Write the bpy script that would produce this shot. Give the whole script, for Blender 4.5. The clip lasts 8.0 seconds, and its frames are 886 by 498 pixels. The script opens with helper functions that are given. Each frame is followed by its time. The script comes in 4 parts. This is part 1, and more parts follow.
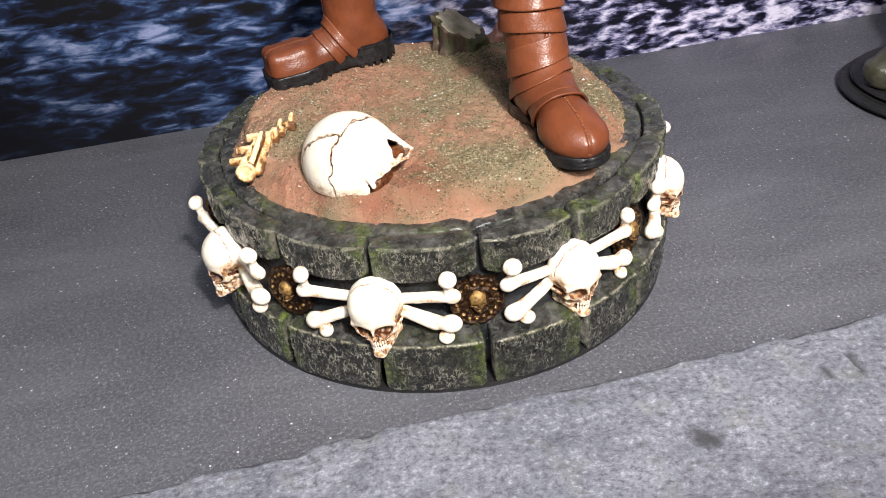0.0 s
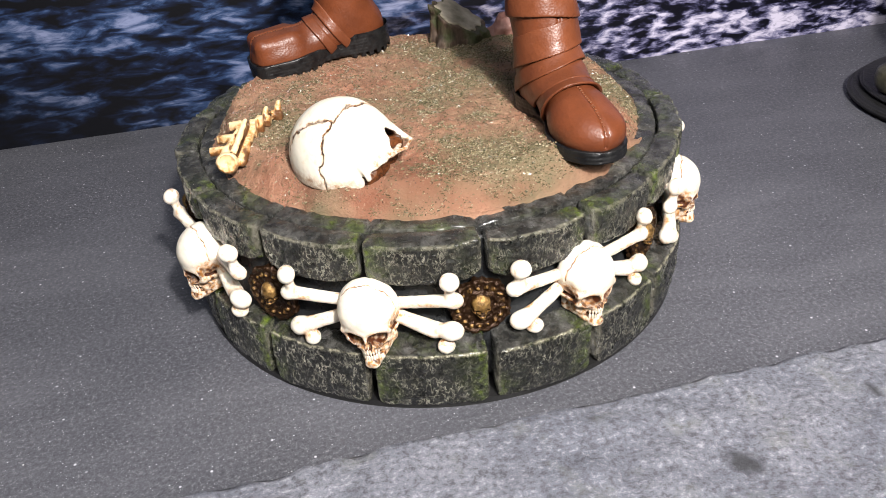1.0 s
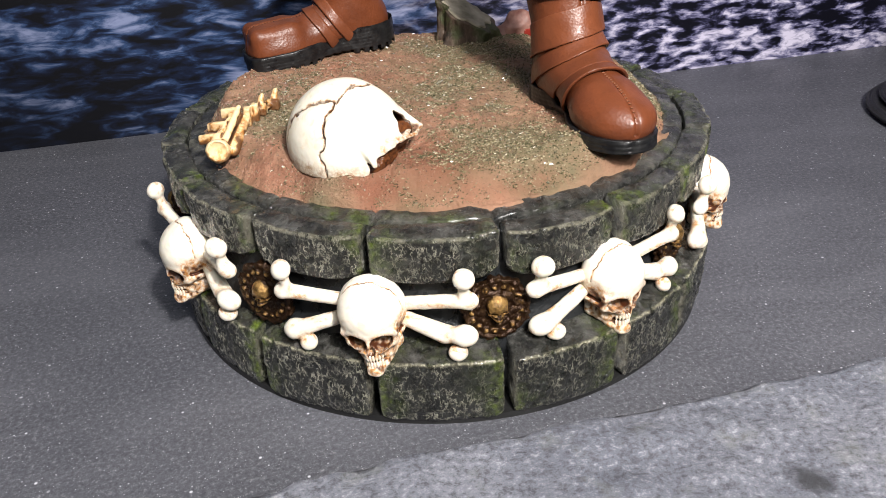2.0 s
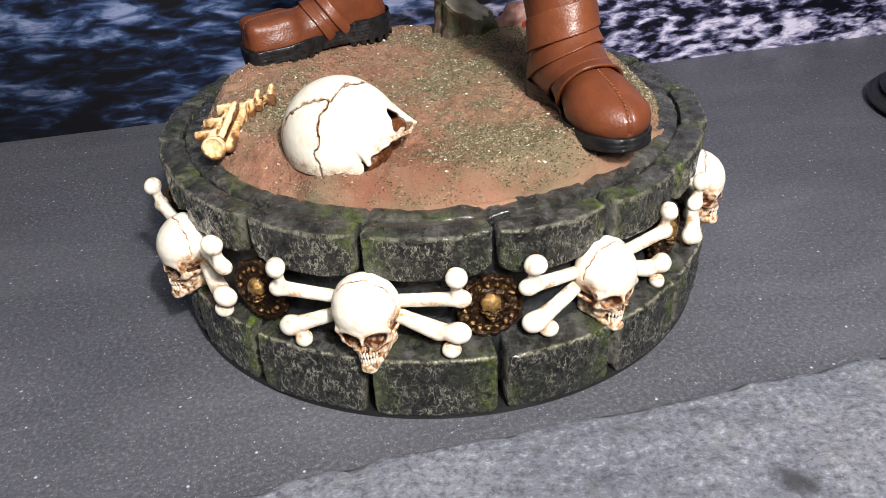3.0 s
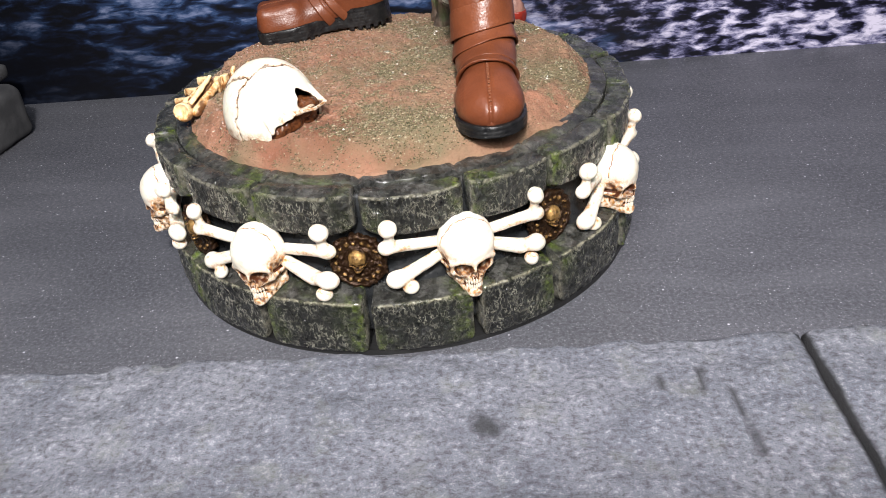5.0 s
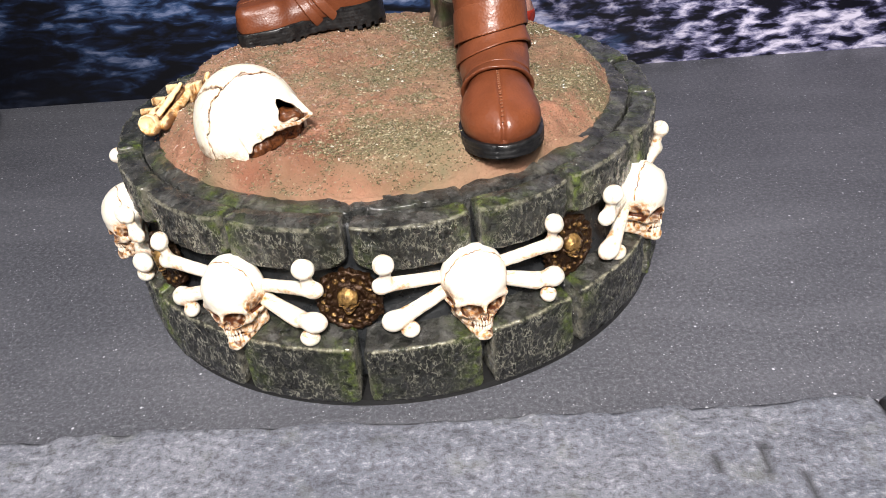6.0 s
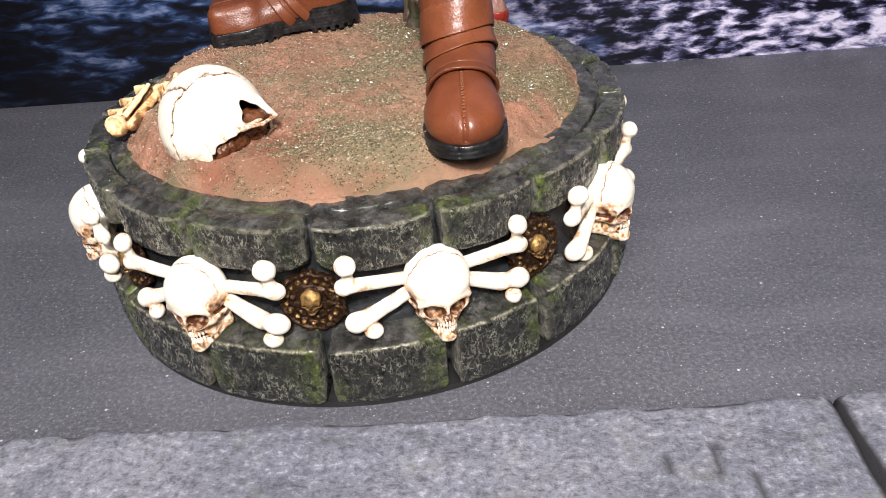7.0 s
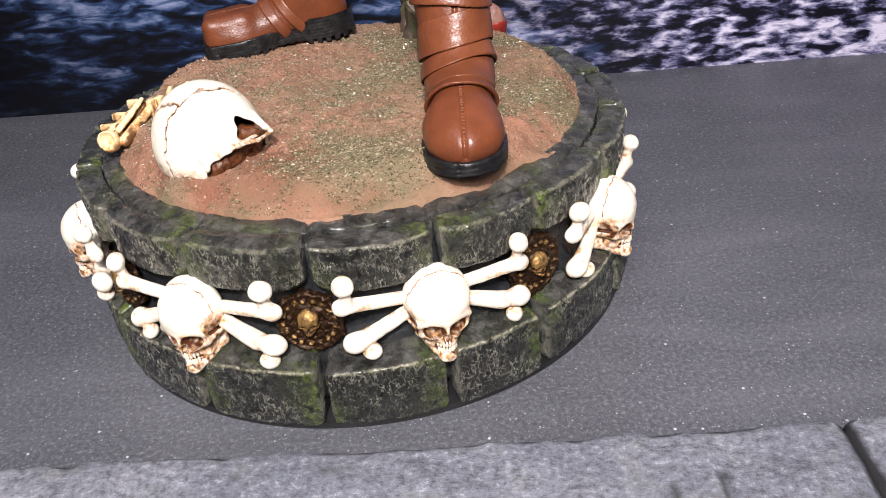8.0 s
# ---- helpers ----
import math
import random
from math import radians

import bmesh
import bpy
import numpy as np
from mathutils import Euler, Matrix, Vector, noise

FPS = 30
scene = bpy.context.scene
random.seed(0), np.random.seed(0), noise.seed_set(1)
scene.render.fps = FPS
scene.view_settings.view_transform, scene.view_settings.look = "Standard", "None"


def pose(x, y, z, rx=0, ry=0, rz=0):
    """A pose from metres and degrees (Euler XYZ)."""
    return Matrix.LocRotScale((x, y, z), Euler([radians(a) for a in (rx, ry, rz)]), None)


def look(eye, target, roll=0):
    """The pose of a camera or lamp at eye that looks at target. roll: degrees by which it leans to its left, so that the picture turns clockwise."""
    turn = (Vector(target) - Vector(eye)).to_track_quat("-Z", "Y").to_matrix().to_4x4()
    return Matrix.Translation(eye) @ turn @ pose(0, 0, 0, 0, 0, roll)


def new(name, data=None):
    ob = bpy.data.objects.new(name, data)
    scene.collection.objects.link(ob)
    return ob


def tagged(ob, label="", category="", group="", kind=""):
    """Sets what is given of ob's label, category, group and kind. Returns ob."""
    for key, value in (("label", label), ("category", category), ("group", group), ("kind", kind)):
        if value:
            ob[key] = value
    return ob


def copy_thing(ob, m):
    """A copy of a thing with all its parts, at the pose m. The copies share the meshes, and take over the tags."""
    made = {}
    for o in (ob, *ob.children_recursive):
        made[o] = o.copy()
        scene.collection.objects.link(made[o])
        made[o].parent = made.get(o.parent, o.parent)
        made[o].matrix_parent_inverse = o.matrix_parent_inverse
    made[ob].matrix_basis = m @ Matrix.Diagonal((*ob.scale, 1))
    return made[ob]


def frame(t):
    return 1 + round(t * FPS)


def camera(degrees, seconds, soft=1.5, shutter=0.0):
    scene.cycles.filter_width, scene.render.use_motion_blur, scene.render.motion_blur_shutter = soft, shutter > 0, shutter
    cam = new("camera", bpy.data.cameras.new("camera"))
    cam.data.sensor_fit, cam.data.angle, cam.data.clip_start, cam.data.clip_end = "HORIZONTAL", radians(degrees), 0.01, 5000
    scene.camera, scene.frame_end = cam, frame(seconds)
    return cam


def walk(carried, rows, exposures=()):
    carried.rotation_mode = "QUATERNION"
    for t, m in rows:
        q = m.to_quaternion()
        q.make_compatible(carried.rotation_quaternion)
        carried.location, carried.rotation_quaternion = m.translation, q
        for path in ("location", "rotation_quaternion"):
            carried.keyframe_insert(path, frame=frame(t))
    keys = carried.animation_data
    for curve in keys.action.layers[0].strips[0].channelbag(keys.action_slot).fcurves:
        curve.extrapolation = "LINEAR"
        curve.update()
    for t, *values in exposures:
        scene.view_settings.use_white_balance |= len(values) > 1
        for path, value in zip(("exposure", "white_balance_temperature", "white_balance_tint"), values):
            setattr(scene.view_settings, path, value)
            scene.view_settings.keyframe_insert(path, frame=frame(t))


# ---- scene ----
cam = camera(58.65, 8.0, soft=0.45)
PATH = [
    (0, (0.02489, -0.39336, 0.25734), (0.00119, 0.02137, -0.02094), -5.76),
    (0.5, (0.01338, -0.38613, 0.23504), (-0.00176, 0.03045, -0.04106), -4.45),
    (1, (0.01487, -0.37075, 0.23500), (0.00420, 0.04952, -0.03566), -3.84),
    (1.5, (0.00501, -0.35990, 0.21662), (-0.00107, 0.07254, -0.03429), -2.90),
    (1.7, (0.00390, -0.35680, 0.21080), (0.00170, 0.07710, -0.03780), -2.49),
    (2.8, (0.01173, -0.34703, 0.20010), (0.00430, 0.08143, -0.05752), -2.94),
    (3, (0.00939, -0.35156, 0.21068), (0.00313, 0.07601, -0.04845), -2.75),
    (3.5, (0.03591, -0.35638, 0.21122), (0.01992, 0.06441, -0.05836), -3.47),
    (4, (0.07960, -0.37721, 0.21353), (0.01273, 0.03781, -0.05718), -4.60),
    (4.2, (0.10206, -0.37173, 0.22084), (0.01938, 0.04051, -0.04975), -4.95),
    (5.3, (0.14327, -0.37924, 0.22325), (0.00979, 0.02421, -0.04022), -5.73),
    (5.5, (0.14041, -0.36897, 0.21657), (0.01003, 0.03428, -0.04875), -5.76),
    (6, (0.12503, -0.33500, 0.21172), (0.00181, 0.07011, -0.05418), -5.43),
    (6.5, (0.13172, -0.33431, 0.21017), (0.00824, 0.07028, -0.05640), -5.56),
    (7, (0.13623, -0.33169, 0.21055), (0.01575, 0.07443, -0.05506), -5.26),
    (7.5, (0.13504, -0.32688, 0.21140), (0.01485, 0.07982, -0.05346), -5.30),
    (8, (0.13337, -0.32444, 0.21280), (0.01525, 0.08297, -0.05189), -5.32),
]
EXPOSURES = [(0, 0.0, 6480, 11), (1.0, -0.03, 6500, 11), (1.5, -0.08, 6500, 11), (2.0, -0.18, 6450, 10), (3.0, -0.24, 6380, 10), (3.5, -0.22, 6280, 10), (4.0, -0.23, 6130, 10),
             (5.5, -0.08, 6430, 11), (6.5, -0.06, 6500, 12), (7.5, -0.13, 6380, 15), (8.0, -0.14, 6380, 15)]
walk(cam, [(t, look(eye, target, roll)) for t, eye, target, roll in PATH], EXPOSURES)

# ---- light ----
world = bpy.data.worlds.new("room_air")
world.use_nodes = True
world.node_tree.nodes["Background"].inputs[0].default_value = (0.8, 0.88, 1.0, 1)
world.node_tree.nodes["Background"].inputs[1].default_value = 0.06
scene.world = world
scene.view_settings.exposure = 0.0


def area_lamp(name, eye, target, size, watts, colour):
    data = bpy.data.lights.new(name, "AREA")
    data.shape, data.size, data.energy, data.color = "DISK", size, watts, colour
    ob = new(name, data)
    ob.matrix_world = look(eye, target)
    return ob


KEY_AT, KEY_TO = (0.20, -0.59, 0.56), (0.0, -0.02, 0.05)
area_lamp("key_lamp", KEY_AT, KEY_TO, 0.32, 6.4, (1.0, 0.955, 0.915))
beam = bpy.data.lights.new("added_beam", "SPOT")
beam.energy, beam.color, beam.shadow_soft_size = 36.0, (1.0, 0.955, 0.915), 0.022
beam.spot_size, beam.spot_blend = math.radians(170), 0.004
# unseen spot, added so that its lower cut-off falls along the kerb and dims its front
ahead = Vector((-0.2385, 0.9711, 0.0)) * math.cos(math.radians(30.3)) + Vector((0, 0, math.sin(math.radians(30.3))))
new("added_beam", beam).matrix_world = look(KEY_AT, tuple(Vector(KEY_AT) + ahead))
area_lamp("room_lamp", (-0.25, -0.35, 1.62), (0.0, 0.0, 0.0), 1.1, 5.0, (0.84, 0.92, 1.0))

# ---- materials ----


class Paint:
    """A node material with short calls for the nodes that it needs."""

    def __init__(self, name, rough=0.6, metal=0.0, specular=0.5):
        self.m = bpy.data.materials.new(name)
        self.m.use_nodes = True
        self.t = self.m.node_tree
        self.b = self.t.nodes["Principled BSDF"]
        self.b.inputs["Roughness"].default_value = rough
        self.b.inputs["Metallic"].default_value = metal
        self.b.inputs["Specular IOR Level"].default_value = specular
        self.co = self.t.nodes.new("ShaderNodeTexCoord").outputs["Object"]

    def put(self, socket, value):
        if isinstance(value, bpy.types.NodeSocket):
            self.t.links.new(value, socket)
        elif isinstance(value, tuple) and len(value) == 3 and socket.type == "RGBA":
            socket.default_value = (*value, 1)
        else:
            socket.default_value = value

    def stretch(self, scale, turn=(0, 0, 0), vec=None):
        n = self.t.nodes.new("ShaderNodeMapping")
        self.put(n.inputs["Vector"], vec or self.co)
        n.inputs["Scale"].default_value = scale
        n.inputs["Rotation"].default_value = turn
        return n.outputs[0]

    def noise(self, scale, detail=4.0, rough=0.55, warp=0.0, vec=None):
        n = self.t.nodes.new("ShaderNodeTexNoise")
        self.put(n.inputs["Vector"], vec or self.co)
        n.inputs["Scale"].default_value, n.inputs["Detail"].default_value = scale, detail
        n.inputs["Roughness"].default_value, n.inputs["Distortion"].default_value = rough, warp
        return n.outputs["Fac"]

    def cells(self, scale, feature="F1", vec=None, out="Distance"):
        n = self.t.nodes.new("ShaderNodeTexVoronoi")
        n.feature = feature
        self.put(n.inputs["Vector"], vec or self.co)
        n.inputs["Scale"].default_value = scale
        return n.outputs[out]

    def ramp(self, fac, *stops):
        n = self.t.nodes.new("ShaderNodeValToRGB")
        self.put(n.inputs[0], fac)
        while len(n.color_ramp.elements) < len(stops):
            n.color_ramp.elements.new(0.5)
        for e, (at, colour) in zip(n.color_ramp.elements, stops):
            e.position = at
            e.color = (*colour, 1) if isinstance(colour, tuple) else (colour, colour, colour, 1)
        return n.outputs[0]

    def mix(self, fac, a, b):
        n = self.t.nodes.new("ShaderNodeMix")
        n.data_type = "RGBA"
        for k, v in ((0, fac), (6, a), (7, b)):
            self.put(n.inputs[k], v)
        return n.outputs[2]

    def sum(self, op, a, b=0.0):
        n = self.t.nodes.new("ShaderNodeMath")
        n.operation = op
        n.use_clamp = op in ("ADD", "MULTIPLY")
        self.put(n.inputs[0], a)
        self.put(n.inputs[1], b)
        return n.outputs[0]

    def wear(self, name):
        n = self.t.nodes.new("ShaderNodeAttribute")
        n.attribute_name = name
        return n.outputs["Fac"]

    def axis(self, which):
        n = self.t.nodes.new("ShaderNodeSeparateXYZ")
        self.put(n.inputs[0], self.co)
        return n.outputs[which]

    def chance(self):
        return self.t.nodes.new("ShaderNodeObjectInfo").outputs["Random"]

    def done(self, colour, rough=None, bump=None, deep=0.0005, strength=0.6):
        self.put(self.b.inputs["Base Color"], colour)
        if rough is not None:
            self.put(self.b.inputs["Roughness"], rough)
        if bump is not None:
            n = self.t.nodes.new("ShaderNodeBump")
            n.inputs["Strength"].default_value, n.inputs["Distance"].default_value = strength, deep
            self.put(n.inputs["Height"], bump)
            self.t.links.new(n.outputs[0], self.b.inputs["Normal"])
        return self.m


def stone_paint():
    p = Paint("wet_dark_stone", specular=0.6)
    p.b.inputs["Coat Weight"].default_value, p.b.inputs["Coat Roughness"].default_value = 0.45, 0.10
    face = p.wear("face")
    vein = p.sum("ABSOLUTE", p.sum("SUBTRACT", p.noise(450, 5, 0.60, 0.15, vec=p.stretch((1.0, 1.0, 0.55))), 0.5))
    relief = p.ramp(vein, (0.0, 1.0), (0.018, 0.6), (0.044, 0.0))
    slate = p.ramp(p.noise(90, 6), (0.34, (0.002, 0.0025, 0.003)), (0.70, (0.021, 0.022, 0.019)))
    # tops and lip: dark stone, brightened in its colour for the wet sheen
    lid_sheen = p.ramp(p.noise(140, 7, 0.66), (0.34, (0.009, 0.0095, 0.010)), (0.50, (0.040, 0.040, 0.036)), (0.66, (0.115, 0.112, 0.105)))
    base = p.mix(face, lid_sheen, slate)
    # pale dry-brushed paint on the high grain
    sides = p.sum("MULTIPLY", face, p.ramp(p.noise(85, 5, 0.65), (0.36, 0.12), (0.58, 1.0)))
    brushed = p.sum("MULTIPLY", p.sum("MULTIPLY", relief, p.ramp(p.noise(260, 5, 0.65), (0.40, 0.0), (0.54, 1.0))), sides)
    col = p.mix(brushed, base, (0.64, 0.62, 0.50))
    moss = p.sum("MULTIPLY", p.wear("moss"), p.ramp(p.noise(130, 5), (0.40, 0.0), (0.60, 1.0)))
    col = p.mix(moss, col, p.ramp(p.noise(520, 3), (0.3, (0.014, 0.028, 0.004)), (0.75, (0.16, 0.22, 0.025))))
    edge = p.sum("MULTIPLY", p.wear("wear"), p.ramp(p.noise(240, 5, 0.7), (0.42, 0.0), (0.54, 1.0)))
    col = p.mix(edge, col, (0.48, 0.45, 0.33))
    rough = p.mix(face, p.ramp(p.noise(160, 4), (0.35, 0.10), (0.65, 0.34)), p.ramp(p.noise(300, 3), (0.3, 0.20), (0.75, 0.48)))
    return p.done(col, rough, p.mix(p.sum("MULTIPLY", face, 0.35), p.noise(230, 8, 0.72), relief), 0.0036, 1.0)


def core_paint():
    p = Paint("wet_black_rock", specular=0.6)
    col = p.ramp(p.noise(110, 6), (0.3, (0.005, 0.006, 0.007)), (0.75, (0.028, 0.03, 0.032)))
    return p.done(col, p.ramp(p.noise(200, 3), (0.3, 0.18), (0.7, 0.5)), p.noise(260, 6, 0.6), 0.001, 0.7)


def soil_paint():
    p = Paint("painted_soil", specular=0.4)
    tan = p.ramp(p.noise(28, 6, 0.6), (0.34, (0.40, 0.180, 0.110)), (0.48, (0.37, 0.205, 0.128)), (0.62, (0.32, 0.215, 0.130)))
    grain = p.noise(800, 6, 0.75)
    col = p.mix(p.ramp(grain, (0.54, 0.0), (0.75, 0.35)), tan, (0.44, 0.27, 0.18))
    col = p.mix(p.ramp(grain, (0.30, 0.6), (0.46, 0.0)), col, (0.12, 0.056, 0.03))
    col = p.mix(p.ramp(p.noise(70, 4, 0.6), (0.40, 0.0), (0.72, 0.6)), col, (0.15, 0.078, 0.044))
    green = p.sum("MULTIPLY", p.wear("moss"), p.ramp(p.noise(150, 5, 0.6), (0.30, 0.35), (0.62, 1.0)))
    col = p.mix(green, col, (0.165, 0.140, 0.078))
    # darker red-brown where the mask is high
    browned = p.sum("MULTIPLY", p.wear("browning"), 0.7)
    col = p.mix(browned, col, (0.20, 0.065, 0.034))
    return p.done(col, 0.55, p.mix(0.55, grain, p.noise(420, 5, 0.65)), 0.0022, 0.9)


def flock_paint():
    p = Paint("scenic_grit", rough=0.25, specular=0.6)
    n = p.t.nodes.new("ShaderNodeNewGeometry")
    col = p.ramp(n.outputs["Random Per Island"], (0.0, (0.040, 0.042, 0.021)), (0.45, (0.11, 0.098, 0.052)), (0.76, (0.23, 0.19, 0.11)), (1.0, (0.46, 0.41, 0.28)))
    return p.done(col)


def crumb_paint():
    p = Paint("soil_crumbs", rough=0.45, specular=0.5)
    n = p.t.nodes.new("ShaderNodeNewGeometry")
    return p.done(p.ramp(n.outputs["Random Per Island"], (0.0, (0.08, 0.036, 0.020)), (0.5, (0.22, 0.11, 0.068)), (0.9, (0.27, 0.15, 0.095)), (1.0, (0.34, 0.22, 0.145))))


def bone_paint(name, base, wash, deep):
    p = Paint(name, specular=0.5)
    p.b.inputs["Subsurface Weight"].default_value = 0.08
    p.b.inputs["Subsurface Radius"].default_value = (0.004, 0.002, 0.001)
    ivory = p.ramp(p.noise(130, 4), (0.3, base), (0.75, tuple(min(1, c * 1.1) for c in base)))
    stain = p.mix(p.ramp(p.noise(240, 5, 0.6, 0.6), (0.52, 0.0), (0.74, 0.42)), ivory, (0.66, 0.46, 0.21))
    w = p.wear("wash")
    tint = p.sum("MULTIPLY", p.ramp(w, (0.02, 0.0), (0.55, 1.0)), p.ramp(p.noise(620, 5, 0.7, 0.4), (0.38, 0.15), (0.58, 1.0)))
    col = p.mix(tint, stain, wash)
    col = p.mix(p.ramp(w, (0.56, 0.0), (0.82, 1.0)), col, deep)
    return p.done(col, p.ramp(p.noise(200, 3), (0.3, 0.35), (0.7, 0.55)), p.noise(300, 4), 0.0003, 0.4)


def leather_paint(name, dark, light):
    p = Paint(name, specular=0.5)
    col = p.ramp(p.noise(60, 5, 0.6), (0.3, dark), (0.7, light))
    col = p.mix(p.ramp(p.noise(700, 3), (0.55, 0.0), (0.8, 0.25)), col, tuple(c * 0.35 for c in dark))
    grain = p.cells(900)
    return p.done(col, p.ramp(p.noise(300, 4), (0.3, 0.33), (0.75, 0.48)), p.mix(0.5, grain, p.noise(260, 4)), 0.00030, 0.5)


def sole_paint():
    p = Paint("black_rubber", specular=0.5)
    col = p.ramp(p.noise(300, 5), (0.35, (0.004, 0.004, 0.005)), (0.72, (0.016, 0.016, 0.016)))
    return p.done(col, p.ramp(p.noise(260, 4), (0.3, 0.25), (0.7, 0.5)), p.noise(600, 4), 0.0003, 0.5)


def bronze_paint():
    p = Paint("antique_gold", metal=0.6, rough=0.4)
    w = p.wear("wash")
    gold = p.ramp(p.noise(350, 3), (0.3, (0.22, 0.11, 0.032)), (0.75, (0.56, 0.35, 0.12)))
    col = p.mix(p.sum("ADD", w, p.ramp(p.noise(420, 4), (0.44, 0.0), (0.64, 0.7))), gold, (0.030, 0.013, 0.005))
    return p.done(col, p.ramp(p.noise(500, 3), (0.3, 0.30), (0.7, 0.55)), p.noise(700, 4), 0.0008, 0.8)


def floor_paint():
    p = Paint("black_glitter_foam", specular=0.4)
    grey = p.ramp(p.noise(9, 5, 0.6), (0.3, (0.080, 0.082, 0.096)), (0.75, (0.112, 0.114, 0.130)))
    grain = p.noise(540, 8, 0.88)
    col = p.mix(p.ramp(grain, (0.36, 0.95), (0.52, 0.0)), grey, (0.022, 0.022, 0.026))
    col = p.mix(p.ramp(grain, (0.54, 0.0), (0.66, 0.95)), col, (0.34, 0.335, 0.345))
    streak = p.noise(16, 5, 0.6, 0.4, vec=p.stretch((0.5, 2.2, 1.0), (0, 0, 0.25)))
    col = p.mix(p.ramp(streak, (0.44, 0.0), (0.76, 0.28)), col, (0.19, 0.19, 0.215))
    for scale, few in ((210, 0.78), (420, 0.71), (760, 0.62)):
        pick = p.ramp(p.cells(scale, out="Color"), (few, 0.0), (few + 0.02, 1.0))
        spot = p.ramp(p.cells(scale), (0.085, 1.0), (0.15, 0.0))
        col = p.mix(p.sum("MULTIPLY", pick, spot), col, (0.60, 0.60, 0.64))
    return p.done(col, p.ramp(p.noise(300, 4), (0.35, 0.5), (0.7, 0.36)), grain, 0.0003, 0.35)


def kerb_paint():
    p = Paint("light_grey_stone", specular=0.35)
    flow = p.stretch((1.0, 1.2, 1.2))
    pale = p.ramp(p.noise(26, 5, 0.6, 0.3), (0.3, (0.114, 0.120, 0.148)), (0.7, (0.184, 0.189, 0.218)))
    fleck = p.noise(390, 6, 0.77, 0.12, vec=flow)
    col = p.mix(p.ramp(fleck, (0.37, 0.95), (0.51, 0.0)), pale, (0.060, 0.062, 0.072))
    col = p.mix(p.ramp(fleck, (0.545, 0.0), (0.69, 0.80)), col, (0.38, 0.385, 0.41))
    col = p.mix(p.ramp(p.noise(60, 4), (0.56, 0.0), (0.72, 0.4)), col, (0.20, 0.205, 0.18))
    col = p.mix(p.wear("mark_dark"), col, (0.022, 0.022, 0.024))
    return p.done(col, 0.7, p.mix(0.35, fleck, p.noise(120, 5)), 0.0018, 0.8)


def sea_paint():
    """The printed sea of the backdrop: long dark swells with blue and lilac light on them."""
    p = Paint("printed_sea", rough=0.45, specular=0.3)
    x, z = p.axis(0), p.axis(2)
    swell = p.noise(10, 2, 0.5, 0.3, vec=p.stretch((1.0, 1.0, 2.6), (0, 0.20, 0)))
    chop = p.noise(38, 5, 0.56, 0.45, vec=p.stretch((1.0, 1.0, 3.4), (0, -0.24, 0)))
    foam = p.noise(58, 6, 0.60, 0.3, vec=p.stretch((1.0, 1.0, 2.7), (0, -0.12, 0)))
    light = p.sum("ADD", p.sum("MULTIPLY", swell, 0.38), p.sum("MULTIPLY", chop, 0.62))
    deep = p.ramp(light, (0.44, (0.0012, 0.0015, 0.0035)), (0.505, (0.006, 0.012, 0.036)), (0.555, (0.030, 0.060, 0.145)), (0.64, (0.22, 0.26, 0.42)))
    froth = p.sum("ADD", p.sum("MULTIPLY", light, 0.45), p.sum("MULTIPLY", foam, 0.55))
    white = p.ramp(froth, (0.450, (0.003, 0.003, 0.008)), (0.482, (0.026, 0.026, 0.062)), (0.520, (0.18, 0.175, 0.30)), (0.59, (0.68, 0.64, 0.79)))
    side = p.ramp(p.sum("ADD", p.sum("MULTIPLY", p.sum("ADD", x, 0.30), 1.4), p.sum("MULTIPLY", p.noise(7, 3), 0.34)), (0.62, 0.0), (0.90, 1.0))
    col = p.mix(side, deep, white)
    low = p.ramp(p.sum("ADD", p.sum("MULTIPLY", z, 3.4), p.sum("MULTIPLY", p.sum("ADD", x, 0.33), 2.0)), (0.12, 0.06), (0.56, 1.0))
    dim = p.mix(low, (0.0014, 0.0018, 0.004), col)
    return p.done(dim, None, p.noise(700, 2), 0.0001, 0.2)


def plain_paint(name, a, b, scale=40, rough=0.7):
    p = Paint(name, rough=rough)
    return p.done(p.ramp(p.noise(scale, 5), (0.3, a), (0.7, b)), None, p.noise(scale * 5, 4), 0.0006, 0.5)


def bark_paint():
    p = Paint("mossy_bark", rough=0.6)
    long = p.stretch((1.0, 1.0, 0.35))
    col = p.ramp(p.noise(260, 6, 0.65, vec=long), (0.32, (0.022, 0.014, 0.009)), (0.55, (0.095, 0.062, 0.042)), (0.75, (0.24, 0.185, 0.14)))
    col = p.mix(p.ramp(p.noise(90, 5), (0.46, 0.0), (0.58, 0.8)), col, (0.05, 0.065, 0.018))
    return p.done(col, None, p.noise(300, 6, 0.7, vec=long), 0.002, 0.9)


STONE, CORE, SOIL, FLOCK, CRUMB = stone_paint(), core_paint(), soil_paint(), flock_paint(), crumb_paint()
# ivory, brown wash, and a socket brown darkened to hold the brow's shadow
BONE = bone_paint("ivory_bone", (0.80, 0.75, 0.64), (0.50, 0.215, 0.042), (0.066, 0.018, 0.005))
CAP = bone_paint("ivory_skull_cap", (0.82, 0.77, 0.65), (0.32, 0.14, 0.04), (0.040, 0.013, 0.006))
SPINE = bone_paint("amber_stained_bone", (0.80, 0.62, 0.36), (0.46, 0.20, 0.045), (0.10, 0.035, 0.01))
LEATHER = leather_paint("russet_leather", (0.108, 0.029, 0.011), (0.182, 0.051, 0.019))
STRAP = leather_paint("russet_strap", (0.118, 0.033, 0.013), (0.195, 0.058, 0.023))
